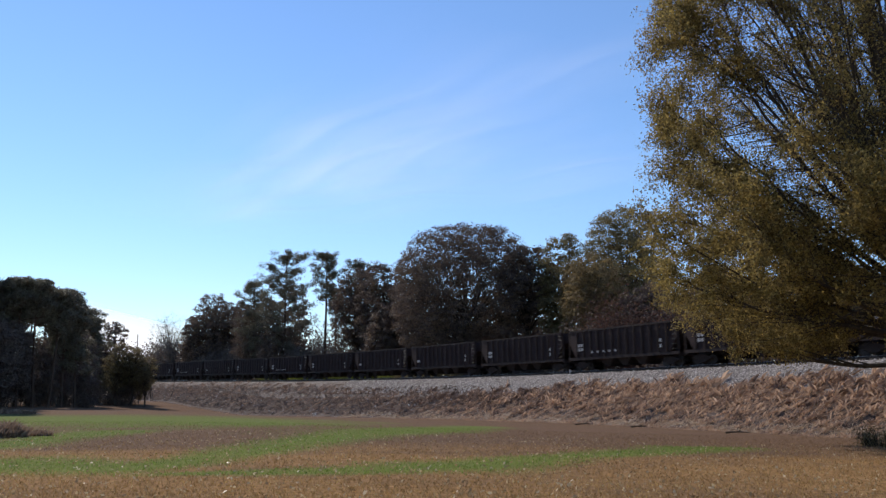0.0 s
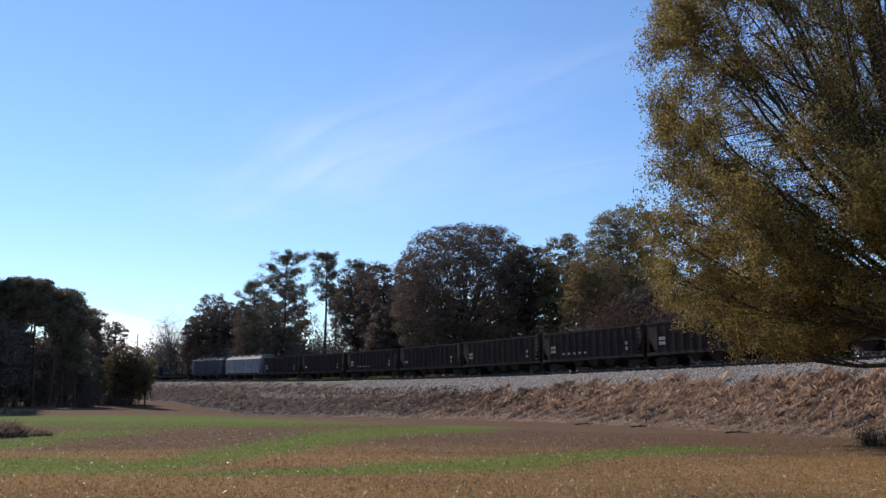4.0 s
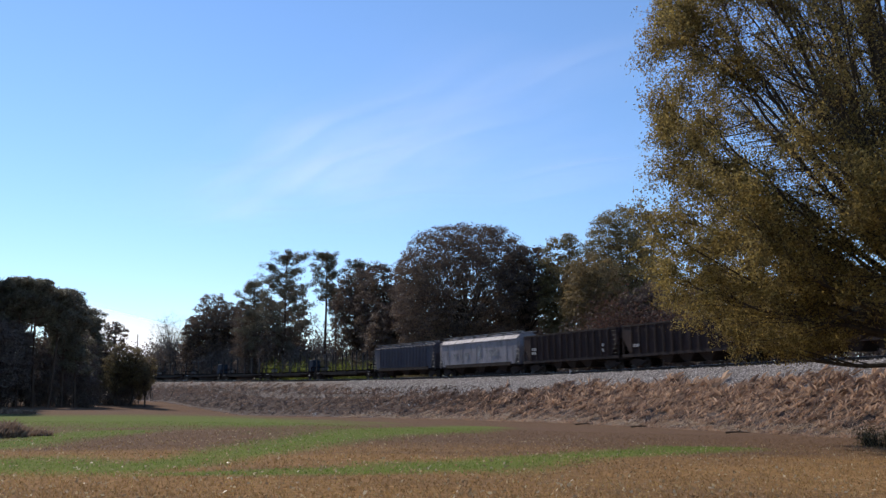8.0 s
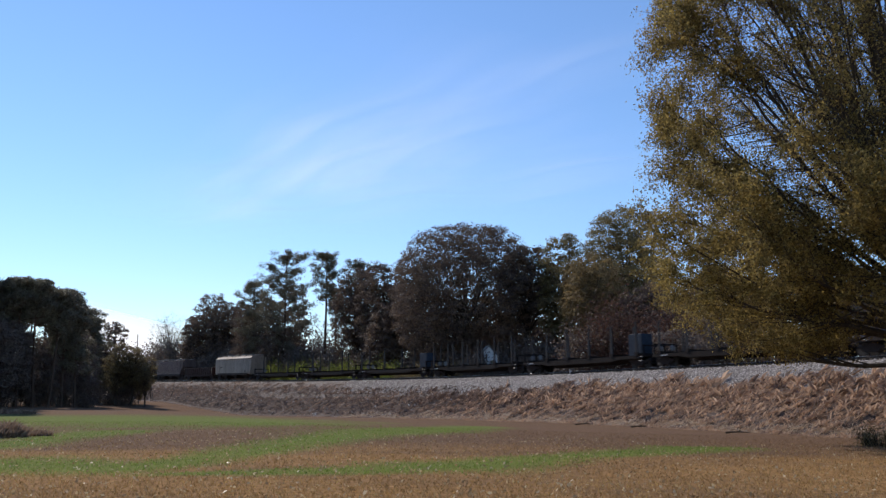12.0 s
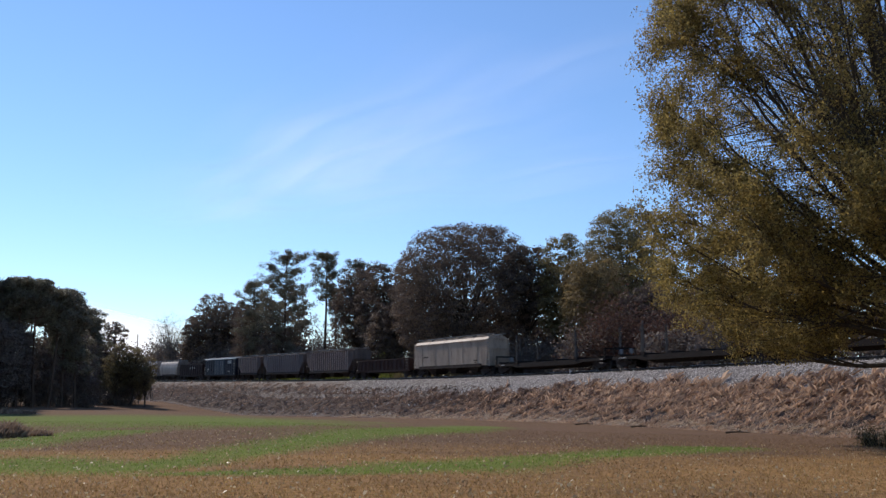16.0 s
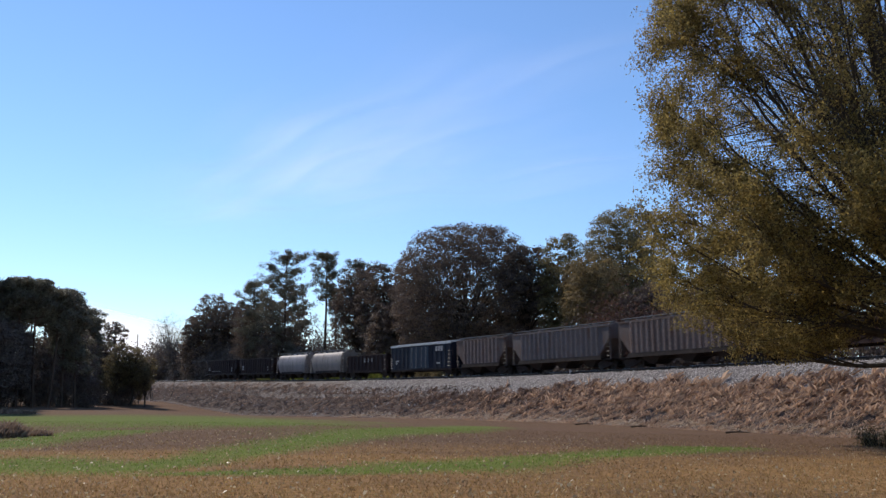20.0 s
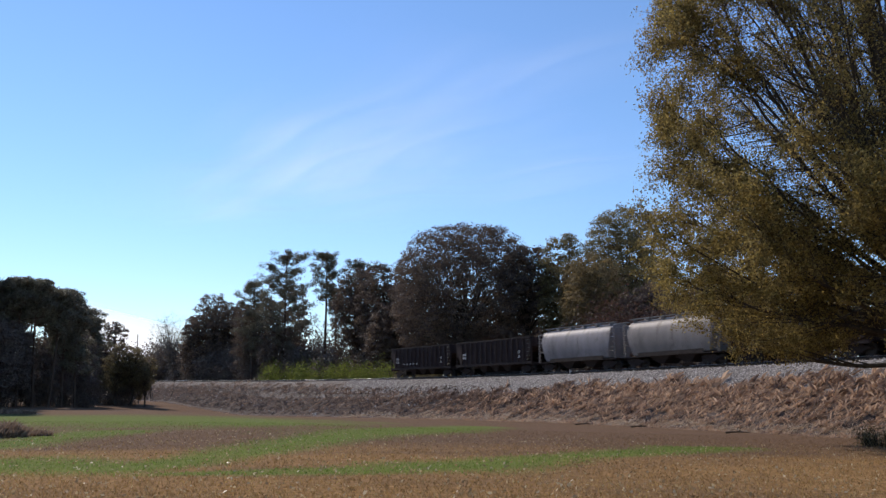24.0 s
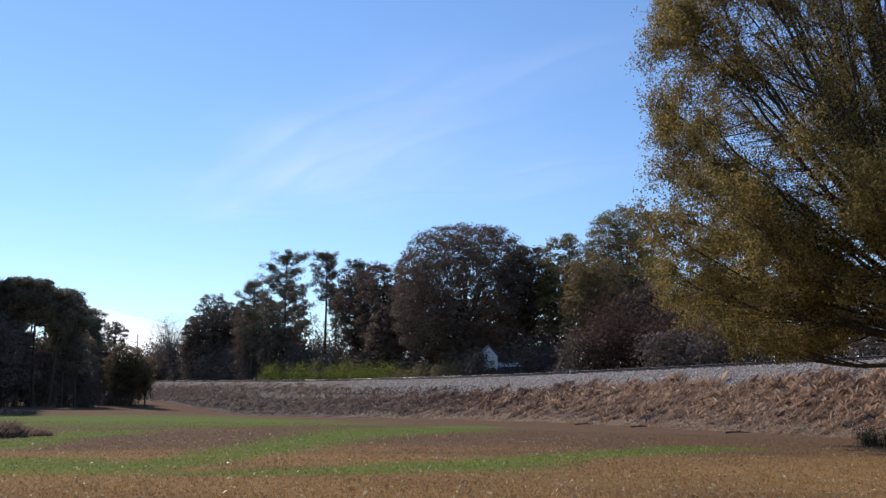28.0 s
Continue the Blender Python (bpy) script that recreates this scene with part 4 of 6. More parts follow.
CEMENT = surface("light grey cement hopper paint", (0.1819, 0.163, 0.16), (0.321, 0.29, 0.285), 0.8, 0.55, bump=0.02, fine=9, streak=5, stain=(0.1284, 0.11, 0.1), amount=0.4)
CEMENT_WARM = surface("buff cement hopper paint", (0.1926, 0.165, 0.145), (0.3317, 0.285, 0.25), 0.8, 0.55, bump=0.02, fine=9, streak=5, stain=(0.1391, 0.11, 0.09), amount=0.4)
OXIDE = surface("oxide red gondola paint", (0.026, 0.013, 0.0105), (0.055, 0.027, 0.021), 1.0, 0.75, bump=0.05, fine=12, streak=3, stain=(0.05, 0.03, 0.025), amount=0.3)
NAVY = surface("dark blue boxcar paint", (0.005, 0.007, 0.015), (0.011, 0.015, 0.03), 0.8, 0.6, bump=0.02, fine=9, streak=4, stain=(0.05, 0.045, 0.045), amount=0.2)
SKY_DOOR = surface("faded light blue door paint", (0.02, 0.031, 0.048), (0.042, 0.06, 0.085), 0.9, 0.6, bump=0.02, fine=9, streak=4)
ROOF_TIN = surface("worn galvanised roof", (0.22, 0.21, 0.20), (0.68, 0.68, 0.68), 1.6, 0.5, 0.4, bump=0.05, stain=(0.12, 0.07, 0.05), amount=0.45)
LOG_FRAME = surface("rusty flatcar paint", (0.010, 0.007, 0.006), (0.024, 0.016, 0.013), 1.4, 0.8, bump=0.06)
STAKE = surface("pale worn stake steel", (0.022, 0.021, 0.022), (0.055, 0.053, 0.053), 2, 0.8, 0.0, 0.03, stain=(0.12, 0.06, 0.04), amount=0.3)
BOX_BLUE = surface("faded blue tool box", (0.018, 0.028, 0.043), (0.036, 0.05, 0.07), 2, 0.8, bump=0.02)

R_WHEEL = 0.457


def wheelset_mesh():
    g = Geo()
    g.tube((0, -1.0, 0), (0, 1.0, 0), 0.08, k=8)
    for y in (-0.72, 0.72):
        o = 0.03 if y > 0 else -0.03
        g.tube((0, y - 0.06, 0), (0, y + 0.06, 0), R_WHEEL, k=18)
        g.tube((0, y - o * 2.6 - 0.015, 0), (0, y - o * 2.6 + 0.015, 0), R_WHEEL + 0.025, k=18)
        g.tube((0, y + o * 2.2, 0), (0, y + o * 5, 0), 0.14, k=10)
    return g.mesh("wheelset", WHEEL)


def side_frame_mesh():
    pts = [(-1.15, 0.50), (-1.12, 0.66), (-0.72, 0.70), (-0.34, 0.90), (0.34, 0.90), (0.72, 0.70), (1.12, 0.66), (1.15, 0.50), (0.75, 0.46), (0.42, 0.22), (-0.42, 0.22), (-0.75, 0.46)]
    return bevelled(Geo().prism_y(pts, -0.07, 0.07).mesh("side_frame", UNDER), 0.02)


WHEELSET_ME, SIDE_FRAME_ME = wheelset_mesh(), side_frame_mesh()
BOLSTER_ME = Geo().box(-0.2, 0.2, -1.1, 1.1, 0.42, 0.86).mesh("bolster", UNDER)
COUPLER_ME = bevelled(Geo().box(-0.75, 0.28, -0.09, 0.09, 0.76, 0.94).box(0.16, 0.42, -0.16, 0.12, 0.70, 1.0).mesh("coupler", UNDER), 0.03)
HOSE_ME = Geo().path([Vector((0.05, 0.25, 0.8)), Vector((0.2, 0.24, 0.5)), Vector((0.4, 0.2, 0.42))], [0.025] * 3, 6).mesh("brake_hose", BLACK_STEEL)
RUNG_ME = Geo().tube((-0.22, 0, 0), (0.22, 0, 0), 0.022, k=6).box(-0.25, -0.20, -0.02, 0.06, -0.025, 0.025).box(0.20, 0.25, -0.02, 0.06, -0.025, 0.025).mesh("rung", BLACK_STEEL)
RUNG_PALE_ME = Geo().tube((-0.22, 0, 0), (0.22, 0, 0), 0.03, k=6).box(-0.25, -0.20, -0.02, 0.06, -0.025, 0.025).box(0.20, 0.25, -0.02, 0.06, -0.025, 0.025).mesh("rung", PALE_STEEL)


def running_gear(car, length, inset=1.9):
    """Two trucks with wheels, and couplers at the ends."""
    for x in (length / 2 - inset, -length / 2 + inset):
        truck = part("truck", BOLSTER_ME, car, "sooty two-axle truck", pose(x, 0, 0))
        for a in (0.88, -0.88):
            part("wheelset", WHEELSET_ME, truck, "worn steel wheels on an axle", pose(a, 0, R_WHEEL))
        for y in (1.02, -1.02):
            part("side_frame", SIDE_FRAME_ME, truck, "", pose(0, y, 0))
    for turn in (0, 180):
        d = (length / 2 - 0.42) * (1 if turn == 0 else -1)
        coupler = part("coupler", COUPLER_ME, car, "", pose(d, 0, 0, 0, 0, turn))
        part("brake_hose", HOSE_ME, coupler, "black rubber hose")


def ladder(car, x, y, z0, z1, n, me=None, turn=0):
    for i in range(n):
        part("rung", me or RUNG_ME, car, "", pose(x, y, z0 + (z1 - z0) * i / (n - 1), 0, 0, turn))


def rib_mesh(name, z0, z1, mat, w=0.10, d=0.09):
    return Geo().add([(-w / 2, 0, z0), (w / 2, 0, z0), (w * 0.35, -d, z0 + 0.04), (-w * 0.35, -d, z0 + 0.04), (-w / 2, 0, z1), (w / 2, 0, z1), (w * 0.35, -d, z1 - 0.04), (-w * 0.35, -d, z1 - 0.04)],
                     [(0, 1, 2, 3), (7, 6, 5, 4), (0, 3, 7, 4), (1, 5, 6, 2), (3, 2, 6, 7), (0, 4, 5, 1)]).mesh(name, mat)


def marks(car, x, y, z, cells, w, h, mat=None, name="marking", label="white painted mark"):
    """Small painted panels, standing for lettering that cannot be read."""
    s = -1 if y < 0 else 1
    g = Geo().box(-w / 2, w / 2, -0.006, 0.006, -h / 2, h / 2)
    me = g.mesh(name, mat or WHITE_PAINT)
    for i, j in cells:
        part(name, me, car, label, pose(x + i * w * 1.5, y + 0.012 * s, z + j * h * 1.5))


def coal_hopper(length, top=3.92, spread=((0, 0), (1, 0), (0, 1), (1, 1)), row=0, label="sooty dark open-top coal hopper car with ribbed sides"):
    car = tagged(new("coal_hopper_car"), label, "railway car", "train")
    h = length / 2 - 0.55
    y = 1.5
    g = Geo()
    side = [(-h, top), (h, top), (h, 2.6), (h - 0.9, 1.25), (-h + 0.9, 1.25), (-h, 2.6)]
    for s in (1, -1):
        g.prism_y(side, s * y - 0.03, s * y + 0.03)
    for s in (1, -1):      # sloping end sheets
        g.add([(s * (h - 0.02), -y, top), (s * (h - 0.02), y, top), (s * (h - 0.02), y, 2.9), (s * (h - 0.02), -y, 2.9), (s * 3.4, -y, 1.3), (s * 3.4, y, 1.3),
               (s * (h + 0.02), -y, top), (s * (h + 0.02), y, top), (s * (h + 0.02), y, 2.86), (s * (h + 0.02), -y, 2.86), (s * 3.4, -y, 1.25), (s * 3.4, y, 1.25)],
              [(0, 1, 2, 3), (3, 2, 5, 4), (7, 6, 9, 8), (8, 9, 10, 11), (0, 6, 7, 1)])
    g.box(-3.4, 3.4, -y, y, 1.22, 1.28)
    part("body", g.mesh("body", COAL), car)
    chord = Geo().box(-h - 0.05, h + 0.05, -0.07, 0.07, -0.09, 0.07).mesh("top_chord", COAL_RIB)
    sill = Geo().box(-h - 0.2, h + 0.2, -0.06, 0.06, -0.14, 0.14).mesh("side_sill", COAL_RIB)
    rib = rib_mesh("rib", 1.3, top - 0.08, COAL_RIB, 0.13, 0.12)
    for s in (1, -1):
        part("top_chord", chord, car, "", pose(0, s * (y + 0.02), top))
        part("side_sill", sill, car, "", pose(0, s * (y + 0.01), 1.16))
        n = 13
        for i in range(n):
            part("rib", rib, car, "", pose((h - 1.2) * (2 * i / (n - 1) - 1), s * (y + 0.03), 0, 0, 0, 0 if s < 0 else 180))
        ladder(car, h - 0.3, s * (y + 0.10), 1.5, top - 0.3, 6)
        marks(car, -h + 1.65, s * (y + 0.16), 2.05, spread, 0.28, 0.28)
        if row:
            marks(car, -h + 3.6, s * (y + 0.15), 1.75, [(2.6 * k, 0) for k in range(row)], 0.22, 0.2)
        marks(car, h - 1.9, s * (y + 0.16), 1.85, [(0, 0), (0, 1.1)], 0.22, 0.3)
    bay = Geo().add([(-1.1, -1.2, 1.25), (1.1, -1.2, 1.25), (1.1, 1.2, 1.25), (-1.1, 1.2, 1.25), (-0.35, -0.9, 0.38), (0.35, -0.9, 0.38), (0.35, 0.9, 0.38), (-0.35, 0.9, 0.38)],
                    [(4, 5, 6, 7), (0, 1, 5, 4), (1, 2, 6, 5), (2, 3, 7, 6), (3, 0, 4, 7)]).mesh("hopper_bay", UNDER)
    for x in (-2.4, 0, 2.4):
        part("hopper_bay", bay, car, "", pose(x, 0, 0))
    part("end_sill", Geo().box(h + 0.02, h + 0.25, -1.5, 1.5, 0.9, 1.2).box(-h - 0.25, -h - 0.02, -1.5, 1.5, 0.9, 1.2).box(-h, h, -0.3, 0.3, 0.85, 1.2).mesh("end_sill", UNDER), car)
    post = Geo().box(-0.06, 0.06, -0.06, 0.06, 1.2, top - 0.1).mesh("corner_post", COAL_RIB)
    for sx in (1, -1):
        for s in (1, -1):
            part("corner_post", post, car, "", pose(sx * (h + 0.12), s * (y - 0.05), 0))
    running_gear(car, length)
    return car


def covered_hopper(name, label, length, mat, eave=4.25, crown=4.6, bays=3, ribs=0, rounded=False, shoulder=0.0, rib_mat=None, walkway=True, stencil=False, emblem=False, slope=0.92, cage=0.0):
    """A covered hopper: sloped ends, roof with hatches and running boards, discharge bays below."""
    car = tagged(new(name), label, "railway car", "train")
    h = length / 2 - 0.75 - cage
    y = 1.52
    if rounded:
        half = [(1.30, 1.15), (1.46, 1.7), (1.56, 2.4), (1.56, 3.0), (1.48, 3.5), (1.30, 3.95), (0.95, eave), (0.45, crown - 0.06)]
    elif shoulder:
        half = [(y, 1.15), (y + 0.03, eave - shoulder), (y - 0.30, eave - 0.04), (0.5, crown)]
    else:
        half = [(y, 1.15), (y, eave), (0.5, crown)]
    ring = [(-a, b) for a, b in half] + [(a, b) for a, b in half[::-1]]

    def end_x(z):
        return h - (0 if z > 3.0 else (3.0 - z) * slope)
    k = len(ring)
    v = [(-end_x(b), a, b) for a, b in ring] + [(end_x(b), a, b) for a, b in ring]
    f = [tuple(range(k - 1, -1, -1)), tuple(range(k, 2 * k))]
    f += [(i, (i + 1) % k, (i + 1) % k + k, i + k) for i in range(k)]
    if not rounded:
        # straight sides carry a break where the ends begin to slope
        v, f = [], []
        levels = [1.15, 3.0, eave - shoulder] + ([eave - 0.04] if shoulder else [])
        wide = [y, y, y + (0.03 if shoulder else 0)] + ([y - 0.30] if shoulder else [])
        prof = [(-w, z) for w, z in zip(wide, levels)] + [(-0.5, crown), (0.5, crown)] + [(w, z) for w, z in zip(wide[::-1], levels[::-1])]
        k = len(prof)
        v = [(-end_x(b), a, b) for a, b in prof] + [(end_x(b), a, b) for a, b in prof]
        f = [(i, i + 1, i + 1 + k, i + k) for i in range(k - 1)] + [(k - 1, 0, k, 2 * k - 1)]
        for o in (0, k):
            f += [(o, o + 1, o + k - 2, o + k - 1), tuple(o + i for i in range(1, k - 1))]
    body = part("body", Geo().add(v, f).mesh("body", mat, rounded), car)
    if rounded:
        body.data.set_sharp_from_angle(angle=radians(35))
    sill = Geo().box(-h + 1.2, h - 1.2, -0.07, 0.07, -0.22, 0.16).mesh("side_sill", GRIME_SHADE)
    for s in (1, -1):
        part("side_sill", sill, car, "grimy side sill, darkened for shade", pose(0, s * (1.34 if rounded else y + 0.02), 1.2))
    if ribs:
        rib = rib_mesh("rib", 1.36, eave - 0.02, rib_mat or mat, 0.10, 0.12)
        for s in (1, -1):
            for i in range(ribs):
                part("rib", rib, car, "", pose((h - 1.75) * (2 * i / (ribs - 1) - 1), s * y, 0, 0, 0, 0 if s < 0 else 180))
        chord = Geo().box(-h, h, -0.07, 0.07, -0.1, 0.06).mesh("top_chord", mat)
        for s in (1, -1):
            part("top_chord", chord, car, "", pose(0, s * (y + 0.01), eave))
    if shoulder:
        chord = Geo().box(-h, h, -0.05, 0.05, -0.06, 0.06).mesh("top_chord", mat)
        for s in (1, -1):
            part("top_chord", chord, car, "", pose(0, s * (y + 0.05), eave - shoulder))
        seam = Geo().box(-0.02, 0.02, -0.02, 0.02, 1.2, eave - shoulder - 0.06).mesh("side_seam", mat)
        for s in (1, -1):
            for i in range(5):
                part("side_seam", seam, car, "", pose((h - 2) * (i / 2 - 1), s * (y + 0.012), 0))
    hatch = Geo().tube((0, 0, crown - 0.03), (0, 0, crown + 0.14), 0.38, 0.34, 12).mesh("roof_hatch", mat)
    nh = int(length / 2.4)
    for i in range(nh):
        part("roof_hatch", hatch, car, "", pose((h - 1.2) * (2 * i / (nh - 1) - 1), 0, 0))
    if walkway:
        board = Geo().box(-h - 0.2, h + 0.2, -0.22, 0.22, -0.03, 0.03).mesh("running_board", PALE_STEEL)
        leg = Geo().box(-0.03, 0.03, -0.2, 0.2, -0.42, -0.03).mesh("board_bracket", PALE_STEEL)
        for s in (1, -1):
            b = part("running_board", board, car, "grated steel walkway", pose(0, s * 0.85, crown + 0.12))
            for i in range(6):
                part("board_bracket", leg, b, "", pose((h - 0.4) * (2 * i / 5 - 1), 0, 0))
    if bays:
        bay = Geo().add([(-1.5, -1.2, 1.15), (1.5, -1.2, 1.15), (1.5, 1.2, 1.15), (-1.5, 1.2, 1.15), (-0.4, -0.8, 0.35), (0.4, -0.8, 0.35), (0.4, 0.8, 0.35), (-0.4, 0.8, 0.35)],
                        [(4, 5, 6, 7), (0, 1, 5, 4), (1, 2, 6, 5), (2, 3, 7, 6), (3, 0, 4, 7)]).mesh("hopper_bay", UNDER)
        span = h - 3.6
        for i in range(bays):
            part("hopper_bay", bay, car, "", pose(span * (2 * i / max(1, bays - 1) - 1) if bays > 1 else 0, 0, 0))
    e = h + cage
    deck = Geo().box(-e - 0.15, -h + 2.2, -1.45, 1.45, 0.95, 1.03).box(h - 2.2, e + 0.15, -1.45, 1.45, 0.95, 1.03).box(-h, h, -0.25, 0.25, 0.75, 1.0).mesh("end_platform", UNDER)
    part("end_platform", deck, car)
    post = Geo().box(-0.05, 0.05, -0.05, 0.05, 1.0, eave - 0.2).mesh("corner_post", mat)
    for sx in (1, -1):
        for s in (1, -1):
            part("corner_post", post, car, "", pose(sx * (e + 0.06), s * 1.4, 0))
            part("end_brace", Geo().tube((h - 1.7, s * 1.3, 1.2), (h - 0.05, s * 1.35, 2.9), 0.05, k=6).mesh("end_brace", mat) if sx > 0 else
                 Geo().tube((-h + 1.7, s * 1.3, 1.2), (-h + 0.05, s * 1.35, 2.9), 0.05, k=6).mesh("end_brace", mat), car)
    if cage:
        bar = Geo().box(-cage / 2, cage / 2, -0.035, 0.035, -0.035, 0.035).mesh("cage_rail", mat)
        cross = Geo().box(-0.035, 0.035, -1.4, 1.4, -0.035, 0.035).mesh("cage_rail", mat)
        for sx in (1, -1):
            for z in (2.1, 3.1, eave - 0.22):
                part("cage_rail", cross, car, "", pose(sx * (e + 0.06), 0, z))
                for s in (1, -1):
                    part("cage_rail", bar, car, "", pose(sx * (h + cage / 2 + 0.05), s * 1.4, z))
    for s in (1, -1):
        for sx in (1, -1):
            ladder(car, sx * (e - 0.15), s * 1.5, 1.3, eave - 0.3, 7, RUNG_PALE_ME if shoulder else RUNG_ME)
        if stencil:
            marks(car, h - 2.6, s * (y + 0.05), 1.75, [(0, 0), (1, 0), (2, 0), (0, -1), (1, -1)], 0.16, 0.14, COAL_RIB, "stencil", "dark painted mark")
            marks(car, -h + 2.6, s * (y + 0.05), 2.5, [(0, 0), (1, 0), (2, 0)], 0.25, 0.2, COAL_RIB, "stencil", "dark painted mark")
        if emblem:
            for ex, ez, ew, eh in ((-h + 3.4, 2.35, 0.85, 0.6), (-h + 6.0, 2.35, 0.8, 0.75), (0.6, 2.9, 0.75, 1.5), (h - 4.6, 2.45, 1.7, 0.75)):
                marks(car, ex, s * (y + 0.03), ez, [(0, 0)], ew, eh, SMUDGE, "emblem", "worn dark painted emblem")
    running_gear(car, length)
    return car


def gondola(length, top, mat, label, ribs=12, pale=False):
    car = tagged(new("gondola_car"), label, "railway car", "train")
    h = length / 2 - 0.55
    g = Geo()
    for s in (1, -1):
        g.box(-h, h, s * 1.45 - 0.03, s * 1.45 + 0.03, 1.05, top)
        g.box(s * h - 0.03, s * h + 0.03, -1.45, 1.45, 1.05, top)
    g.box(-h, h, -1.42, 1.42, 1.02, 1.1)
    part("body", g.mesh("body", mat), car)
    rib = rib_mesh("rib", 1.08, top - 0.05, mat, 0.14, 0.12)
    chord = Geo().box(-h - 0.05, h + 0.05, -0.07, 0.07, -0.1, 0.06).mesh("top_chord", mat)
    sill = Geo().box(-h - 0.1, h + 0.1, -0.06, 0.06, -0.15, 0.12).mesh("side_sill", mat)
    for s in (1, -1):
        for i in range(ribs):
            part("rib", rib, car, "", pose((h - 0.25) * (2 * i / (ribs - 1) - 1), s * 1.48, 0, 0, 0, 0 if s < 0 else 180))
        part("top_chord", chord, car, "", pose(0, s * 1.47, top))
        part("side_sill", sill, car, "", pose(0, s * 1.47, 1.0))
        for sx in (1, -1):
            ladder(car, sx * (h - 0.5), s * 1.62, 1.2, top - 0.15, 4)
        if pale:
            marks(car, -0.2, s * 1.62, top - 0.75, [(0, 0), (2.2, 0), (4.4, 0)], 0.34, 0.55, PALE_STEEL, name="letter_bar", label="pale painted letter bar")
    part("centre_sill", Geo().box(-h, h, -0.3, 0.3, 0.72, 1.02).mesh("centre_sill", UNDER), car)
    running_gear(car, length)
    return car


def boxcar(length):
    car = tagged(new("box_car"), "dark blue boxcar with faded light blue double doors", "railway car", "train")
    h, y, top = length / 2 - 0.6, 1.5, 4.25
    body = bevelled(Geo().box(-h, h, -y, y, 1.0, top).mesh("body", NAVY), 0.03)
    part("body", body, car)
    roof = part("roof", Geo().prism_x([(-y - 0.06, top), (y + 0.06, top), (y + 0.06, top + 0.06), (0, top + 0.30), (-y - 0.06, top + 0.06)], -h - 0.05, h + 0.05).mesh("roof", ROOF_TIN), car, "worn galvanised roof with raised seams")
    seam = Geo().prism_x([(-y, top + 0.09), (0, top + 0.31), (y, top + 0.09), (y, top + 0.14), (0, top + 0.37), (-y, top + 0.14)], -0.05, 0.05).mesh("roof_seam", ROOF_TIN)
    for i in range(15):
        part("roof_seam", seam, roof, "", pose((h - 0.3) * (2 * i / 14 - 1), 0, 0))
    for s in (1, -1):
        part("roof_edge", Geo().box(-h - 0.04, h + 0.04, -0.03, 0.03, -0.17, 0.02).mesh("roof_edge", ROOF_TIN), roof, "pale worn eave strip", pose(0, s * (y + 0.05), top))
    rib = rib_mesh("rib", 1.05, top - 0.12, NAVY, 0.09, 0.06)
    door = bevelled(Geo().box(-1.2, 1.2, -0.04, 0.04, 1.15, 3.95).mesh("door", SKY_DOOR), 0.02)
    bar = Geo().tube((0, 0, 1.2), (0, 0, 3.9), 0.035, k=6).mesh("door_bar", PALE_STEEL)
    batten = Geo().box(-1.15, 1.15, -0.03, 0.03, -0.04, 0.04).mesh("door_batten", SKY_DOOR)
    for s in (1, -1):
        for dx in (-1.24, 1.24):
            d = part("door", door, car, "faded light blue plug door", pose(dx, s * (y + 0.05), 0))
            for b in (-0.55, 0.55):
                part("door_bar", bar, d, "pale locking bar", pose(b, s * 0.07, 0))
            for z in (1.7, 2.5, 3.3):
                part("door_batten", batten, d, "", pose(0, s * 0.05, z))
        part("door_rail", Geo().box(-4.6, 4.6, -0.05, 0.05, 1.0, 1.1).box(-4.6, 4.6, -0.05, 0.05, 4.0, 4.1).mesh("door_rail", NAVY), car, "", pose(0, s * (y + 0.08), 0))
        for i in range(5):
            for sx in (1, -1):
                part("rib", rib, car, "", pose(sx * (3.2 + (h - 3.5) * i / 4), s * y, 0, 0, 0, 0 if s < 0 else 180))
        for sx in (1, -1):
            ladder(car, sx * (h - 0.4), s * (y + 0.12), 1.3, 2.6 if sx < 0 else 3.2, 5, RUNG_PALE_ME)
        marks(car, h - 3.4, s * (y + 0.08), 3.55, [(0, 0), (1, 0), (2, 0)], 0.42, 0.62, name="letter_bar", label="pale painted letter bar")
        marks(car, h - 3.2, s * (y + 0.08), 1.7, [(0, 0), (1, 0)], 0.3, 0.22)
        marks(car, -h + 1.8, s * (y + 0.08), 2.2, [(0, 0), (1, 0), (0, -1)], 0.3, 0.2)
    part("side_sill", Geo().box(-h, h, -1.5, -1.4, 0.8, 1.0).box(-h, h, 1.4, 1.5, 0.8, 1.0).box(-h, h, -0.3, 0.3, 0.7, 1.0).mesh("side_sill", UNDER), car)
    running_gear(car, length)
    return car


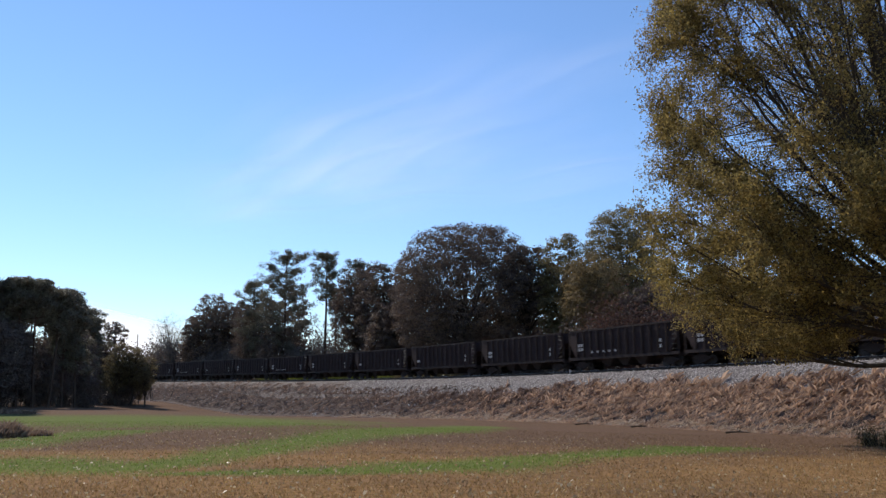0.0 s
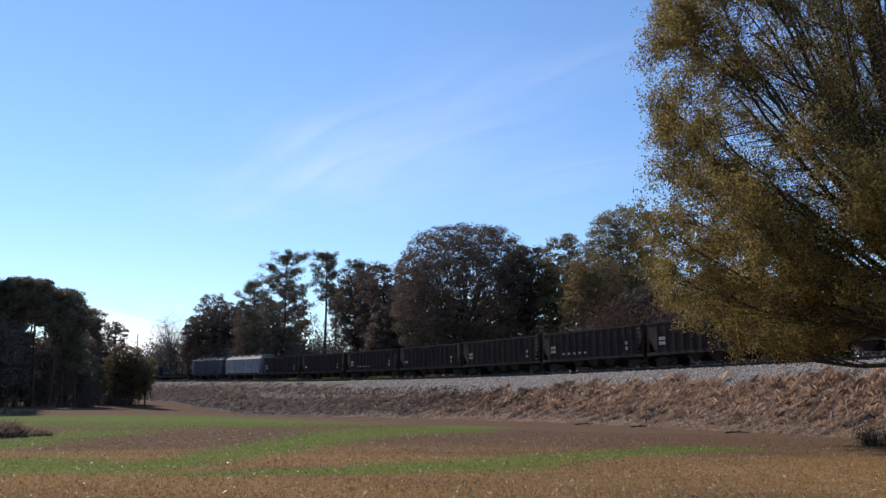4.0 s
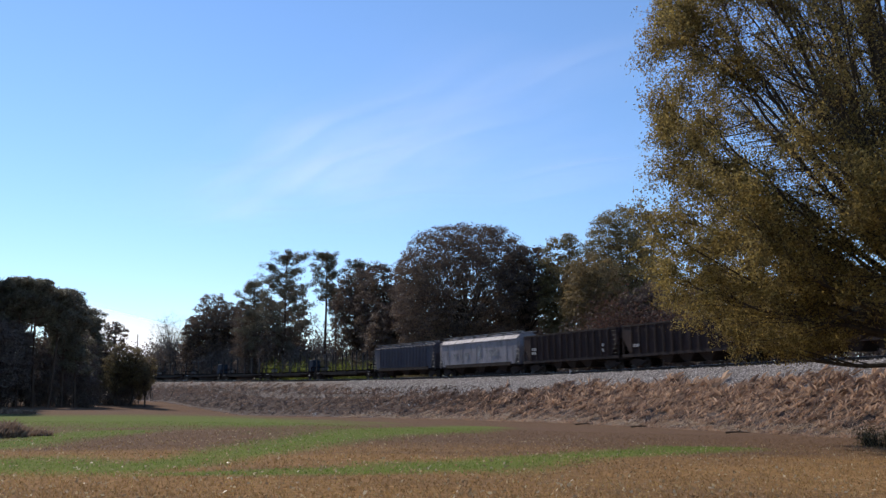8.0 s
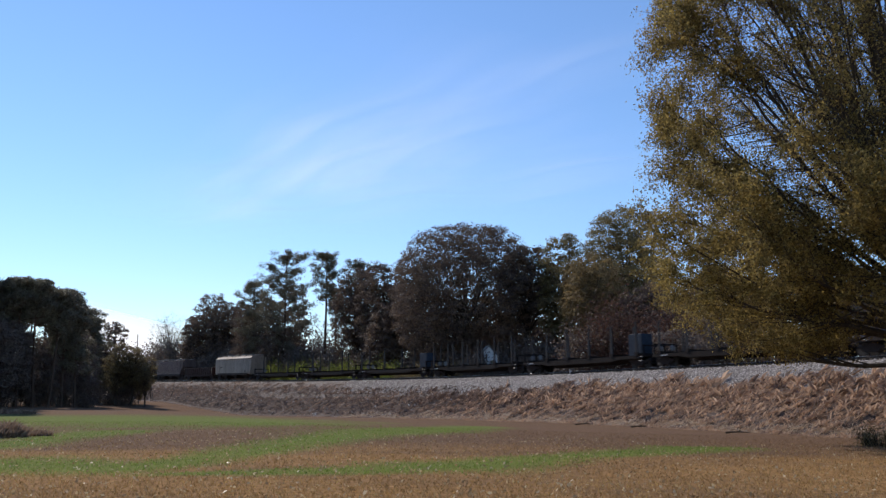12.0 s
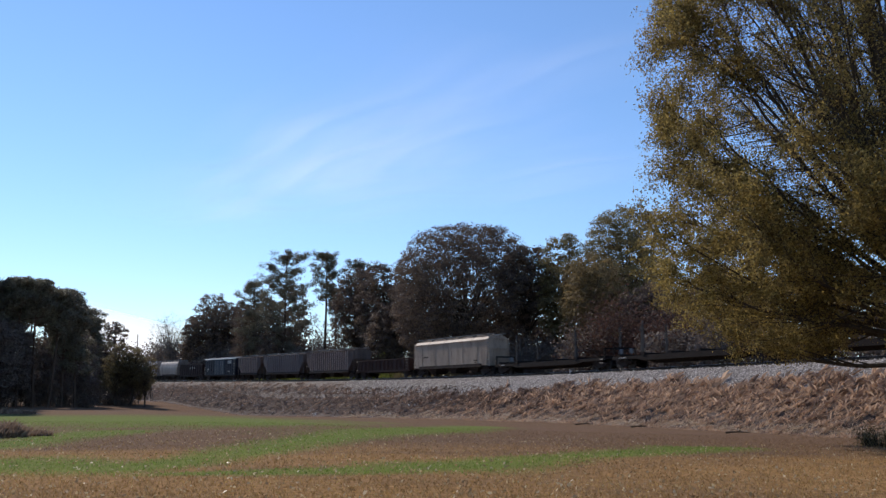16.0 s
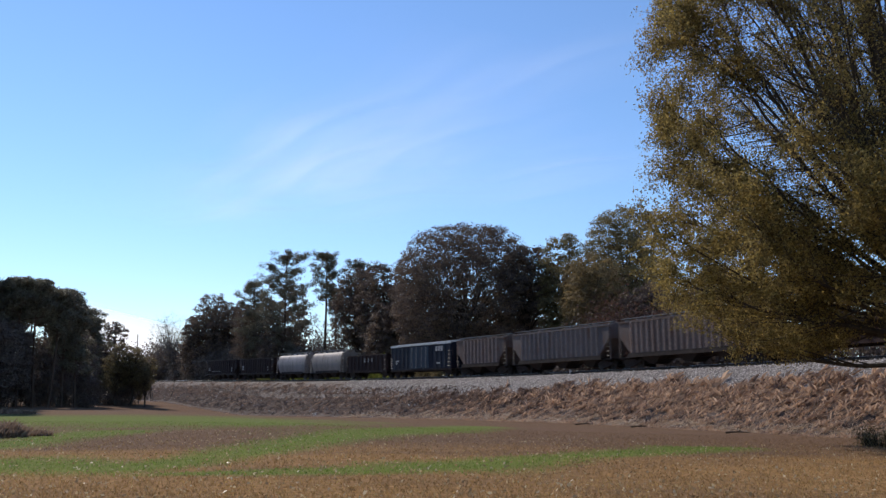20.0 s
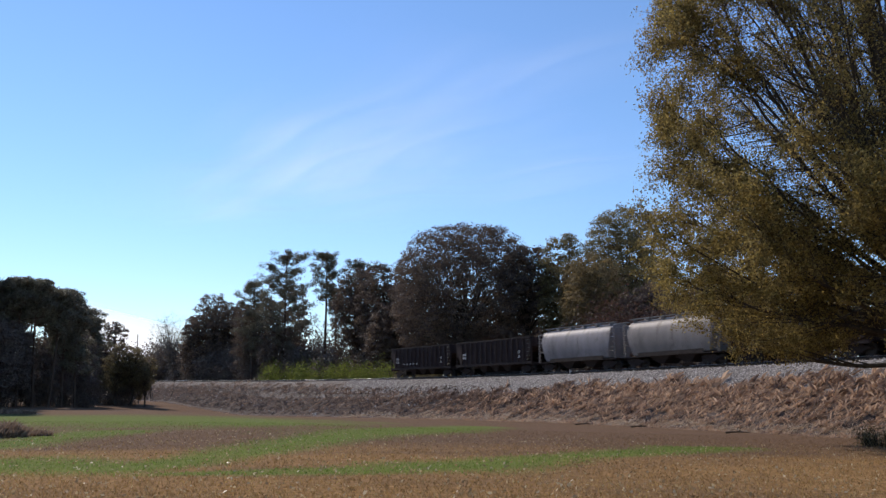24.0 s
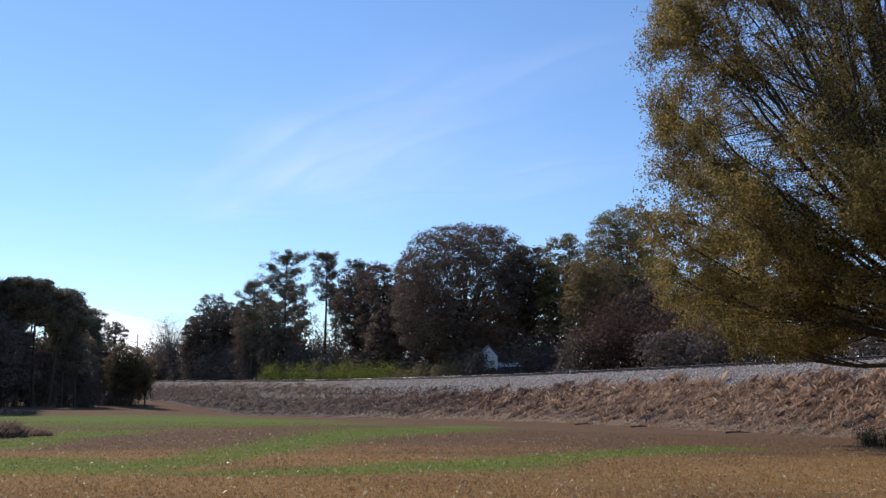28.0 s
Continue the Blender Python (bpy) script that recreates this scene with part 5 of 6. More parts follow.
def stake_flatcar(length, seed, keep=1.0, box=False):
    """An empty log flatcar: low deck, rows of tall stakes on both sides, end frames."""
    r = random.Random(seed)
    car = tagged(new("stake_flat_car"), "empty rusty log flatcar with tall pale stakes", "railway car", "train")
    h = length / 2 - 0.6
    part("deck", bevelled(Geo().box(-h, h, -1.42, 1.42, 1.02, 1.14).mesh("deck", LOG_FRAME), 0.02), car, "rusty steel deck")
    part("centre_sill", Geo().prism_y([(-h, 1.0), (h, 1.0), (h, 0.72), (h - 3.6, 0.68), (h - 4.6, 0.42), (-h + 4.6, 0.42), (-h + 3.6, 0.68), (-h, 0.72)], -0.28, 0.28).mesh("centre_sill", UNDER), car)
    sill = Geo().prism_y([(-h, 1.14), (h, 1.14), (h, 0.86), (h - 3.4, 0.84), (h - 4.4, 0.66), (-h + 4.4, 0.66), (-h + 3.4, 0.84), (-h, 0.86)], -0.05, 0.05).mesh("side_sill", LOG_FRAME)
    for s in (1, -1):
        part("side_sill", sill, car, "", pose(0, s * 1.45, 0))
    bunk = Geo().box(-0.13, 0.13, -1.5, 1.5, 1.14, 1.36).mesh("bunk", LOG_FRAME)
    n = 6
    for i in range(n):
        x = (h - 0.9) * (2 * i / (n - 1) - 1)
        b = part("bunk", bunk, car, "rusty cross bunk", pose(x, 0, 0))
        for s in (1, -1):
            if r.random() > keep:
                continue
            top = 4.15 + r.uniform(-0.12, 0.12)
            stake = Geo().add([(-0.13, -0.07, 1.1), (0.13, -0.07, 1.1), (0.13, 0.07, 1.1), (-0.13, 0.07, 1.1), (-0.075, -0.05, top), (0.075, -0.05, top), (0.075, 0.05, top), (-0.075, 0.05, top)],
                              [(3, 2, 1, 0), (4, 5, 6, 7), (0, 1, 5, 4), (1, 2, 6, 5), (2, 3, 7, 6), (3, 0, 4, 7)]).mesh("stake", STAKE)
            part("stake", stake, b, "pale tapered steel stake", pose(0, s * 1.46, 0, r.uniform(-0.6, 0.6), r.uniform(-0.8, 0.8), 0))
            part("stake_foot", Geo().box(-0.2, 0.2, -0.09, 0.09, 1.14, 1.42).mesh("stake_foot", LOG_FRAME), b, "", pose(0, s * 1.46, 0))
    for sx in (1, -1):
        e = part("end_frame", Geo().box(-0.06, 0.06, -1.4, -1.25, 1.14, 2.1).box(-0.06, 0.06, 1.25, 1.4, 1.14, 2.1).box(-0.06, 0.06, -1.4, 1.4, 1.95, 2.1).mesh("end_frame", LOG_FRAME), car, "low end frame", pose(sx * (h - 0.1), 0, 0))
        part("brake_wheel", Geo().tube((0.08, 0.7, 1.75), (0.14, 0.7, 1.75), 0.28, k=14).mesh("brake_wheel", PALE_STEEL), e, "round hand brake wheel")
    if box:
        part("tool_box", bevelled(Geo().box(-0.9, 0.9, -0.7, 0.7, 1.14, 3.2).mesh("tool_box", BOX_BLUE), 0.04), car, "faded blue steel box", pose(h - 1.9, 0, 0))
    for s in (1, -1):
        marks(car, -h + 1.2, s * 1.5, 1.0, [(0, 0), (1, 0), (2, 0)], 0.2, 0.12)
        ladder(car, h - 0.35, s * 1.5, 0.65, 1.0, 2, RUNG_PALE_ME)
    running_gear(car, length, 1.7)
    return car


TRAIN = []          # (car, middle along the curve at the clip's half time)


def couple(car, front, rear):
    TRAIN.append((car, (front + rear) / 2))


COAL_JOINTS = [336, 320, 304, 287.9, 271.4, 254.6, 238, 222, 206.1, 190.2, 174.6, 158, 142, 126.1]
plain = coal_hopper(16.1)
lined = coal_hopper(16.1, row=5)
pair = coal_hopper(16.1, spread=((0, 0), (1, 0)), label="sooty dark open-top coal hopper car with two white marks")
for i, (a, b) in enumerate(zip(COAL_JOINTS[:-1], COAL_JOINTS[1:])):
    kind = (plain, plain, lined, plain, pair, pair, plain, lined, plain, pair, lined, pair, plain)[i]
    if i in (0, 2, 4):
        couple(kind, a, b)
    else:
        couple(copy_thing(kind, pose(0, 0, 0)), a, b)
couple(covered_hopper("covered_hopper_car", "stained pale grey covered hopper car", 18.3, PALE_BLUE, 4.35, 4.62, 3, shoulder=0.5, emblem=True, slope=0.22, cage=0.25), 126.1, 107.7)
couple(covered_hopper("covered_hopper_car", "dull slate blue covered hopper car with upright ribs", 17.8, SLATE, 4.25, 4.5, 3, shoulder=0.22, slope=0.3, cage=0.2, ribs=16), 107.7, 89.9)
flats = [stake_flatcar(20.1, 1), stake_flatcar(20.1, 2, 0.85, True), stake_flatcar(20.1, 3, 0.3), stake_flatcar(20.1, 9, 0.45, True)]
flat_row = [flats[0], flats[1], copy_thing(flats[0], pose(0, 0, 0)), flats[3], flats[2], copy_thing(flats[2], pose(0, 0, 0))]
for i, car in enumerate(flat_row):
    couple(car, 89.9 - 20.13 * i, 89.9 - 20.13 * (i + 1))
couple(covered_hopper("covered_hopper_car", "dirty cream covered hopper car with sloping shoulders", 18.8, CREAM, 4.5, 4.72, 3, shoulder=0.42, stencil=True, slope=0.12, cage=0.2), -30.9, -49.7)
couple(gondola(16.5, 2.55, OXIDE, "low oxide red gondola car with ribbed sides", 14), -49.7, -66.2)
couple(covered_hopper("covered_hopper_car", "tan grey covered hopper car with heavy ribs", 17.8, TAN, 4.3, 4.55, 3, ribs=19, rib_mat=TAN_RIB_SUN), -66.2, -84.0)
couple(covered_hopper("covered_hopper_car", "weathered grey covered hopper car with ribs", 17.6, STEEL_GREY, 4.25, 4.5, 3, ribs=17, rib_mat=GREY_RIB_SUN), -84.0, -101.6)
couple(covered_hopper("covered_hopper_car", "short tan covered hopper car with ribs", 11.8, TAN, 4.2, 4.45, 2, ribs=10, rib_mat=TAN_RIB_SUN), -101.6, -113.4)
couple(boxcar(16.8), -113.4, -130.2)
couple(gondola(13.6, 3.35, COAL, "black high-sided gondola car with pale marks", 11, True), -130.2, -143.8)
couple(covered_hopper("cement_hopper_car", "buff rounded two-bay cement hopper car", 13.0, CEMENT_WARM, 4.2, 4.42, 2, rounded=True, slope=0.25, cage=0.55), -143.8, -156.8)
couple(covered_hopper("cement_hopper_car", "light grey rounded two-bay cement hopper car", 13.4, CEMENT, 4.2, 4.42, 2, rounded=True, slope=0.25, cage=0.55), -156.8, -170.2)
couple(copy_thing(plain, pose(0, 0, 0)), -170.2, -186.9)
couple(copy_thing(lined, pose(0, 0, 0)), -186.9, -203.6)

# ---- grass and stones ----
def place(s, n):
    a = A0 - s / RAD
    return CX + (RAD - n) * np.cos(a), CY + (RAD - n) * np.sin(a)


def blades(r, x, y, z, length, width, lean_xy, tilt):
    """Bent grass blades, two faces each, leaning over."""
    n = len(x)
    p = np.stack([x, y, z], -1)
    a = r.uniform(0, 6.283, n)
    w = np.stack([np.cos(a), np.sin(a), np.zeros(n)], -1) * (width * r.uniform(0.6, 1.4, n))[:, None]
    l = length * r.uniform(0.55, 1.3, n)
    b = r.uniform(0, 6.283, n)
    side = np.stack([np.cos(b), np.sin(b), np.zeros(n)], -1) * r.uniform(0.1, 1.0, n)[:, None] * tilt + lean_xy
    up = unit(side + np.array([0, 0, 1.0]))
    m = p + up * (l * 0.55)[:, None]
    t = m + unit(side * 1.6 + np.array([0, 0, 0.35])) * (l * 0.45)[:, None]
    return np.stack([p - w, p + w, m + w * 0.8, t], 1).reshape(-1, 3)


r = np.random.default_rng(77)
BANK_WEED = foliage("withered bank weeds", [(0.2, (0.115, 0.076, 0.06)), (0.5, (0.21, 0.142, 0.112)), (0.8, (0.37, 0.265, 0.205))], 0.36)
# tufts of long dead grass on the bank, all swept over the same way
n_clump = 92000
cs_ = -125 + 197 * r.random(n_clump) ** 0.9
edge = np.interp(cs_, [-130, -60, -35, -22, -8, 0, 10, 20, 30, 40, 50, 72], [0.8, 0.9, 1.5, 3.1, 3.4, 3.5, 4.0, 3.4, 2.6, 3.2, 2.9, 2.6]) + 0.45 * np.sin(cs_ * 0.45) + 0.35 * np.sin(cs_ * 1.3) + r.normal(0, 0.3, n_clump)
cn_ = edge + (11.9 - edge) * r.random(n_clump)
kx, ky = place(cs_, cn_)
ridge = furrows(kx, ky)
tall = np.interp(cs_, [-130, -40, -5, 12, 25, 72], [0.20, 0.23, 0.28, 0.40, 0.52, 0.56]) * np.clip(1.2 - (cn_ - edge) / (12.2 - edge) * 0.9, 0.25, 1.15) * np.clip(0.85 + 0.35 * ridge + 0.9 * ripple(kx, ky, 25, 1.7), 0.25, 1.6)
per = 3
ss = np.repeat(cs_, per) + r.normal(0, 0.07, n_clump * per)
nn = np.repeat(cn_, per) + r.normal(0, 0.07, n_clump * per)
tl = np.repeat(tall * r.uniform(0.35, 1.5, n_clump), per)
gx_, gy_ = place(ss, nn)
gz_ = bank_z(ss, nn) + hummocks(gx_, gy_, nn) - 0.03
gz_ = np.where(nn < 5.4, np.maximum(gz_, np.interp(nn, [0.32, 4.2, 5.4], [3.52, 1.52, 0.27]) + sag(ss)), gz_)
gz_ = np.where(nn > 10.2, np.maximum(gz_, ground_z(gx_, gy_) - 0.02), gz_)
tilt_c = np.repeat(r.uniform(0.3, 1.0, n_clump), per)[:, None]
lean_c = np.repeat(r.normal(0, 0.4, (n_clump, 2)), per, 0)
lean_c = np.concatenate([lean_c + np.array([0.55, -0.3]), np.zeros((len(lean_c), 1))], 1)
blade_v = blades(r, gx_, gy_, gz_, tl, np.interp(ss, [-130, -40, 15], [0.024, 0.015, 0.0075]), lean_c, tilt_c).reshape(-1, 4, 3)
brown_w = np.repeat(r.random(n_clump) > 0.10 + 0.72 * smooth((cs_ - 2 + 2.2 * (cn_ - 7)) / 30) + 0.5 * ripple(kx, ky, 26, 2.4), per)
# flattened straw along the foot of the bank
n_f = 20000
fs = -12 + 82 * r.random(n_f) ** 0.8
fn = 10.4 + 0.35 * np.sin(fs * 0.5) + r.normal(0, 0.38, n_f)
fx, fy = place(fs, fn)
fz = np.maximum(bank_z(fs, fn) + hummocks(fx, fy, fn), ground_z(fx, fy)) + 0.01
flat_v = blades(r, fx, fy, fz, np.full(n_f, 0.26), 0.010, r.normal(0, 1.2, (n_f, 3)) * np.array([1, 1, 0]), 2.2)
PALE_STRAW = foliage("bleached straw", [(0.2, (0.30, 0.21, 0.15)), (0.5, (0.52, 0.40, 0.29)), (0.8, (0.72, 0.60, 0.46))], 0.4)
tagged(new("fallen_straw", mesh_array("fallen_straw", flat_v, 4, PALE_STRAW)), "pale flattened straw along the bank's foot", "straw", kind="stuff")
tagged(new("dead_grass", mesh_array("dead_grass", blade_v[~brown_w].reshape(-1, 3), 4, STRAW)), "long bleached dead grass in clumps on the bank", "dead grass", kind="stuff")
tagged(new("brown_weeds", mesh_array("brown_weeds", blade_v[brown_w].reshape(-1, 3), 4, BANK_WEED)), "brown withered weeds on the bank", "weeds", kind="stuff")

# short lawn blades near the camera
n_b = 95000
yy = 11 + 40 * r.random(n_b) ** 1.9
xx = (r.random(n_b) - 0.5) * 2 * (yy * 0.56 + 1)
LAWN_BLADE = foliage("lawn blades", [(0.2, (0.175, 0.10, 0.04)), (0.5, (0.325, 0.197, 0.078)), (0.8, (0.52, 0.35, 0.145))], 0.4)
GREEN_BLADE = foliage("green lawn blades", [(0.2, (0.09, 0.137, 0.026)), (0.5, (0.15, 0.218, 0.04)), (0.8, (0.24, 0.31, 0.072))], 0.55)
gi = damp(xx, yy)
is_green = gi > r.uniform(0.15, 0.8, n_b)
zz = ground_z(xx, yy) + 0.03 * ripple(xx, yy, 3, 14) * smooth((plan_sn(xx, yy)[1] - 12) / 8) - 0.01
is_dull = ~is_green & (dulled(xx, yy) > r.random(n_b))
DULL_BLADE = foliage("dull brown lawn blades", [(0.2, (0.125, 0.074, 0.042)), (0.5, (0.23, 0.142, 0.082)), (0.8, (0.35, 0.23, 0.135))], 0.35)
for sel, mat, name, text in ((is_dull, DULL_BLADE, "dull_grass", "dull brown blades on the far lawn"), (~is_green & ~is_dull, LAWN_BLADE, "lawn_grass", "short brown autumn lawn blades"), (is_green, GREEN_BLADE, "green_grass", "short green blades in the damp strips")):
    k = int(sel.sum())
    v = blades(r, xx[sel], yy[sel], zz[sel], np.full(k, 0.07), 0.004 + yy[sel] * 0.00012, np.zeros((k, 3)), 0.8)
    tagged(new(name, mesh_array(name, v, 4, mat)), text, "grass", kind="stuff")
# fallen leaves that catch the sun
n_l = 5200
yl = 12 + 26 * r.random(n_l) ** 1.3
xl = (r.random(n_l) - 0.5) * 2 * (yl * 0.56 + 1)
zl = ground_z(xl, yl) + 0.03 * ripple(xl, yl, 3, 14) * smooth((plan_sn(xl, yl)[1] - 12) / 8) + 0.04
FALLEN = foliage("fallen leaves", [(0.2, (0.22, 0.13, 0.06)), (0.6, (0.45, 0.33, 0.18)), (0.85, (0.7, 0.6, 0.42))], 0.4, 0.4)
tagged(new("fallen_leaves", mesh_array("fallen_leaves", leaf_quads(r, np.stack([xl, yl, zl], -1), 0.07, 0.015), 4, FALLEN)), "dry fallen leaves scattered on the lawn", "fallen leaves", kind="stuff")

# loose ballast stones on the near shoulder
n_s = 26000
st_s = -30 + 105 * r.random(n_s) ** 0.85
st_n = 0.2 + 3.7 * r.random(n_s)
sx_, sy_ = place(st_s, st_n)
sz_ = np.interp(st_n, [0.32, 4.2], [3.55, 1.55]) + sag(st_s) + 0.07 * ripple(sx_, sy_, 31, 1.6) * np.clip(np.abs(st_n - MID) - 1.6, 0, 1) + 0.01
size = r.uniform(0.035, 0.085, n_s)
octa = np.array([(1, 0, 0), (0, 1, 0), (0, 0, 1), (-1, 0, 0), (0, 0, 1), (0, 1, 0), (-1, 0, 0), (0, -1, 0), (0, 0, 1), (1, 0, 0), (0, 0, 1), (0, -1, 0)], float)
jit = r.uniform(0.6, 1.35, (n_s, 5))
key = [0, 1, 2, 3, 2, 1, 3, 4, 2, 0, 2, 4]
turn = r.uniform(0, 6.283, n_s)
pts = octa[None] * jit[:, key][:, :, None] * size[:, None, None]
px_ = pts[..., 0] * np.cos(turn)[:, None] - pts[..., 1] * np.sin(turn)[:, None]
py_ = pts[..., 0] * np.sin(turn)[:, None] + pts[..., 1] * np.cos(turn)[:, None]
stone_v = np.stack([px_ + sx_[:, None], py_ + sy_[:, None], pts[..., 2] + sz_[:, None]], -1)
stones = new("loose_stones", mesh_array("loose_stones", stone_v.reshape(-1, 3), 3, STONE))
bmj = bmesh.new()
bmj.from_mesh(stones.data)
bmesh.ops.remove_doubles(bmj, verts=bmj.verts, dist=0.0004)
bmj.to_mesh(stones.data)
bmj.free()
tagged(stones, "loose grey ballast stones on the shoulder", "stones", kind="stuff")

# pale stones that rolled down the bank
n_p = 700
ps = -115 + 150 * r.random(n_p)
pn = 3.4 + 7.4 * r.random(n_p) ** 0.8
qx, qy = place(ps, pn)
qz = bank_z(ps, pn) + hummocks(qx, qy, pn) + 0.05
psz = 0.04 + 0.12 * r.random(n_p) ** 3
ptv = octa[None] * r.uniform(0.6, 1.35, (n_p, 5))[:, key][:, :, None] * psz[:, None, None] + np.stack([qx, qy, qz], -1)[:, None, :]
PALE_STONE = surface("pale bank stones", (0.34, 0.32, 0.30), (0.62, 0.60, 0.57), 4, 0.9, bump=0.1)
tagged(new("bank_stones", mesh_array("bank_stones", ptv.reshape(-1, 3), 3, PALE_STONE)), "pale stones scattered on the bank", "stones", kind="stuff")

# crumbled clods of earth on the bare part of the slope
n_c = 9000
ks = -118 + 125 * r.random(n_c)
kn = 2.2 + 8.4 * r.random(n_c)
ex, ey = place(ks, kn)
ez = bank_z(ks, kn) + hummocks(ex, ey, kn)
ez = np.where(kn < 5.4, np.maximum(ez, np.interp(kn, [0.32, 4.2, 5.4], [3.55, 1.55, 0.3]) + sag(ks)), ez)
esz = 0.06 + 0.16 * r.random(n_c) ** 2
ev = octa[None] * r.uniform(0.5, 1.4, (n_c, 5))[:, key][:, :, None] * esz[:, None, None] + np.stack([ex, ey, ez], -1)[:, None, :]
CLOD = surface("crumbled brown earth", (0.085, 0.06, 0.048), (0.19, 0.14, 0.112), 3, 0.95, bump=0.3)
tagged(new("earth_clods", mesh_array("earth_clods", ev.reshape(-1, 3), 3, CLOD)), "crumbled brown clods of earth on the bank", "earth clods", kind="stuff")

# ---- small things on the lawn ----
bush("low_bush", "low dark bush at the lawn's edge", 19.2, 38.8, gz_at(19.2, 38.8), 0.82, 1.3, 301, LEAF_TWIG, 3000, 0.07, cat="bush", stems=34, deep=0.8)
for i, (x, y, wide, tall_w) in enumerate([(-16.4, 32.2, 0.75, 0.62), (-17.4, 33.4, 0.8, 0.66), (-15.9, 32.7, 0.55, 0.55), (-16.8, 34.2, 0.6, 0.6), (-15.2, 33.6, 0.4, 0.3), (-34.3, 68.0, 0.9, 0.6), (-32.6, 67.6, 0.7, 0.5), (-31.4, 67.2, 0.5, 0.45)]):
    q = np.random.default_rng(310 + i)
    k = 700 if y < 50 else 160
    a, d = q.uniform(0, 6.283, k), np.sqrt(q.random(k)) * wide
    vx, vy = np.cos(a) * d, np.sin(a) * d
    v = blades(q, vx, vy, np.full(k, -0.05), tall_w * (1.15 - 0.5 * d / wide), 0.008, np.zeros((k, 3)), 0.6)
    w = tagged(new("weed_clump", mesh_array("weed_clump", v, 4, WEED)), "tall dry brown weeds standing in the lawn", "weeds", "weed clumps")
    w.matrix_basis = pose(x, y, gz_at(x, y))
for i, (x, y, L, turn_z) in enumerate([(17.6, 53.0, 1.5, 8), (10.5, 66.0, 1.4, 14), (13.6, 61.5, 1.1, -6)]):
    q = random.Random(320 + i)
    pts_b = [Vector((L * (t - 0.5), 0.08 * math.sin(5 * t), 0.05 + 0.05 * math.sin(3 * t))) for t in (0, 0.25, 0.5, 0.75, 1)]
    g = Geo().path(pts_b, [0.055, 0.05, 0.045, 0.035, 0.015], 7).path([pts_b[2], pts_b[2] + Vector((0.3, 0.25, 0.08)), pts_b[2] + Vector((0.55, 0.5, 0.02))], [0.035, 0.025, 0.01], 5)
    w = tagged(new("fallen_branch", g.mesh("fallen_branch", BARK, True)), "dark fallen branch lying at the bank's foot", "branch", "fallen branches")
    w.matrix_basis = pose(x, y, gz_at(x, y) + 0.03, 0, 0, turn_z)
for i in range(9):       # bare saplings at the bank's far end
    q = random.Random(330 + i)
    s, n = -108 + i * 2.4 + q.uniform(-0.8, 0.8), 9 + q.uniform(-2.5, 2.5)
    x, y = plan_xy(s, n)
    g = Geo()
    hgt = q.uniform(3.2, 5.2)
    lean_s = Vector((q.uniform(-0.9, 0.9), q.uniform(-0.4, 0.4), hgt))
    g.path([Vector((0, 0, -0.2)), lean_s * 0.5 + Vector((0.1, 0, 0)), lean_s], [0.07, 0.05, 0.015], 6)
    for k in range(5):
        f = q.uniform(0.35, 0.9)
        g.path([lean_s * f, lean_s * f + Vector((q.uniform(-0.8, 0.8), q.uniform(-0.5, 0.5), q.uniform(0.4, 1.0)))], [0.025, 0.008], 4)
    w = tagged(new("bare_sapling", g.mesh("bare_sapling", BARK, True)), "thin bare sapling on the bank", "sapling", "saplings on the bank")
    w.matrix_basis = pose(x, y, float(bank_z(np.array(s), np.array(n))))

mx_, my_ = plan_xy(21.2, 0.4)
marker = tagged(new("marker_post", bevelled(Geo().box(-0.06, 0.06, -0.04, 0.04, -0.3, 0.5).prism_y([(-0.06, 0.5), (0.06, 0.5), (0, 0.56)], -0.04, 0.04).mesh("marker_post", WHITE_PAINT), 0.008)), "short white marker post beside the rail", "marker post")
marker.matrix_basis = pose(mx_, my_, 3.5 + float(sag(21.2)))

# ---- a white house among the trees ----
SIDING = surface("white weatherboard", (0.62, 0.62, 0.6), (0.82, 0.82, 0.8), 1.2, 0.7, bump=0.05, fine=12)
SHINGLE = surface("grey roof shingles", (0.12, 0.12, 0.12), (0.24, 0.23, 0.22), 2.0, 0.9, bump=0.2)
PANE = surface("dark window glass", (0.02, 0.025, 0.03), (0.04, 0.05, 0.06), 1.0, 0.08, bump=0)
house = tagged(new("shed"), "small white gabled shed among the trees", "shed")
house.matrix_basis = pose(6.2, 122.5, BACK_Z, 0, 0, 6)
part("wall", Geo().box(-1.2, 1.2, -1.5, 1.5, -0.2, 3.6).prism_y([(-1.2, 3.6), (1.2, 3.6), (0, 4.9)], -1.48, 1.48).mesh("wall", SIDING), house, "white weatherboard walls")
part("roof", Geo().prism_y([(-1.4, 3.45), (0, 4.95), (1.4, 3.45), (1.4, 3.58), (0, 5.1), (-1.4, 3.58)], -1.7, 1.7).mesh("roof", SHINGLE), house, "grey shingle roof")
win = part("window", Geo().box(-0.35, 0.35, -0.05, 0.0, 2.3, 3.1).mesh("window", SIDING), house, "white-framed window", pose(0.5, -1.5, 0))
part("pane", Geo().box(-0.28, 0.28, -0.062, -0.052, 2.37, 3.03).mesh("pane", PANE), win, "dark glass")
part("lean_to_roof", Geo().prism_x([(-1.9, 2.15), (1.5, 2.75), (1.5, 2.83), (-1.9, 2.23)], 1.25, 4.6).mesh("lean_to_roof", SIDING), house, "pale sheet roof of an open lean-to")
lean_post = Geo().box(-0.06, 0.06, -0.06, 0.06, -0.2, 2.17).mesh("lean_to_post", SIDING)
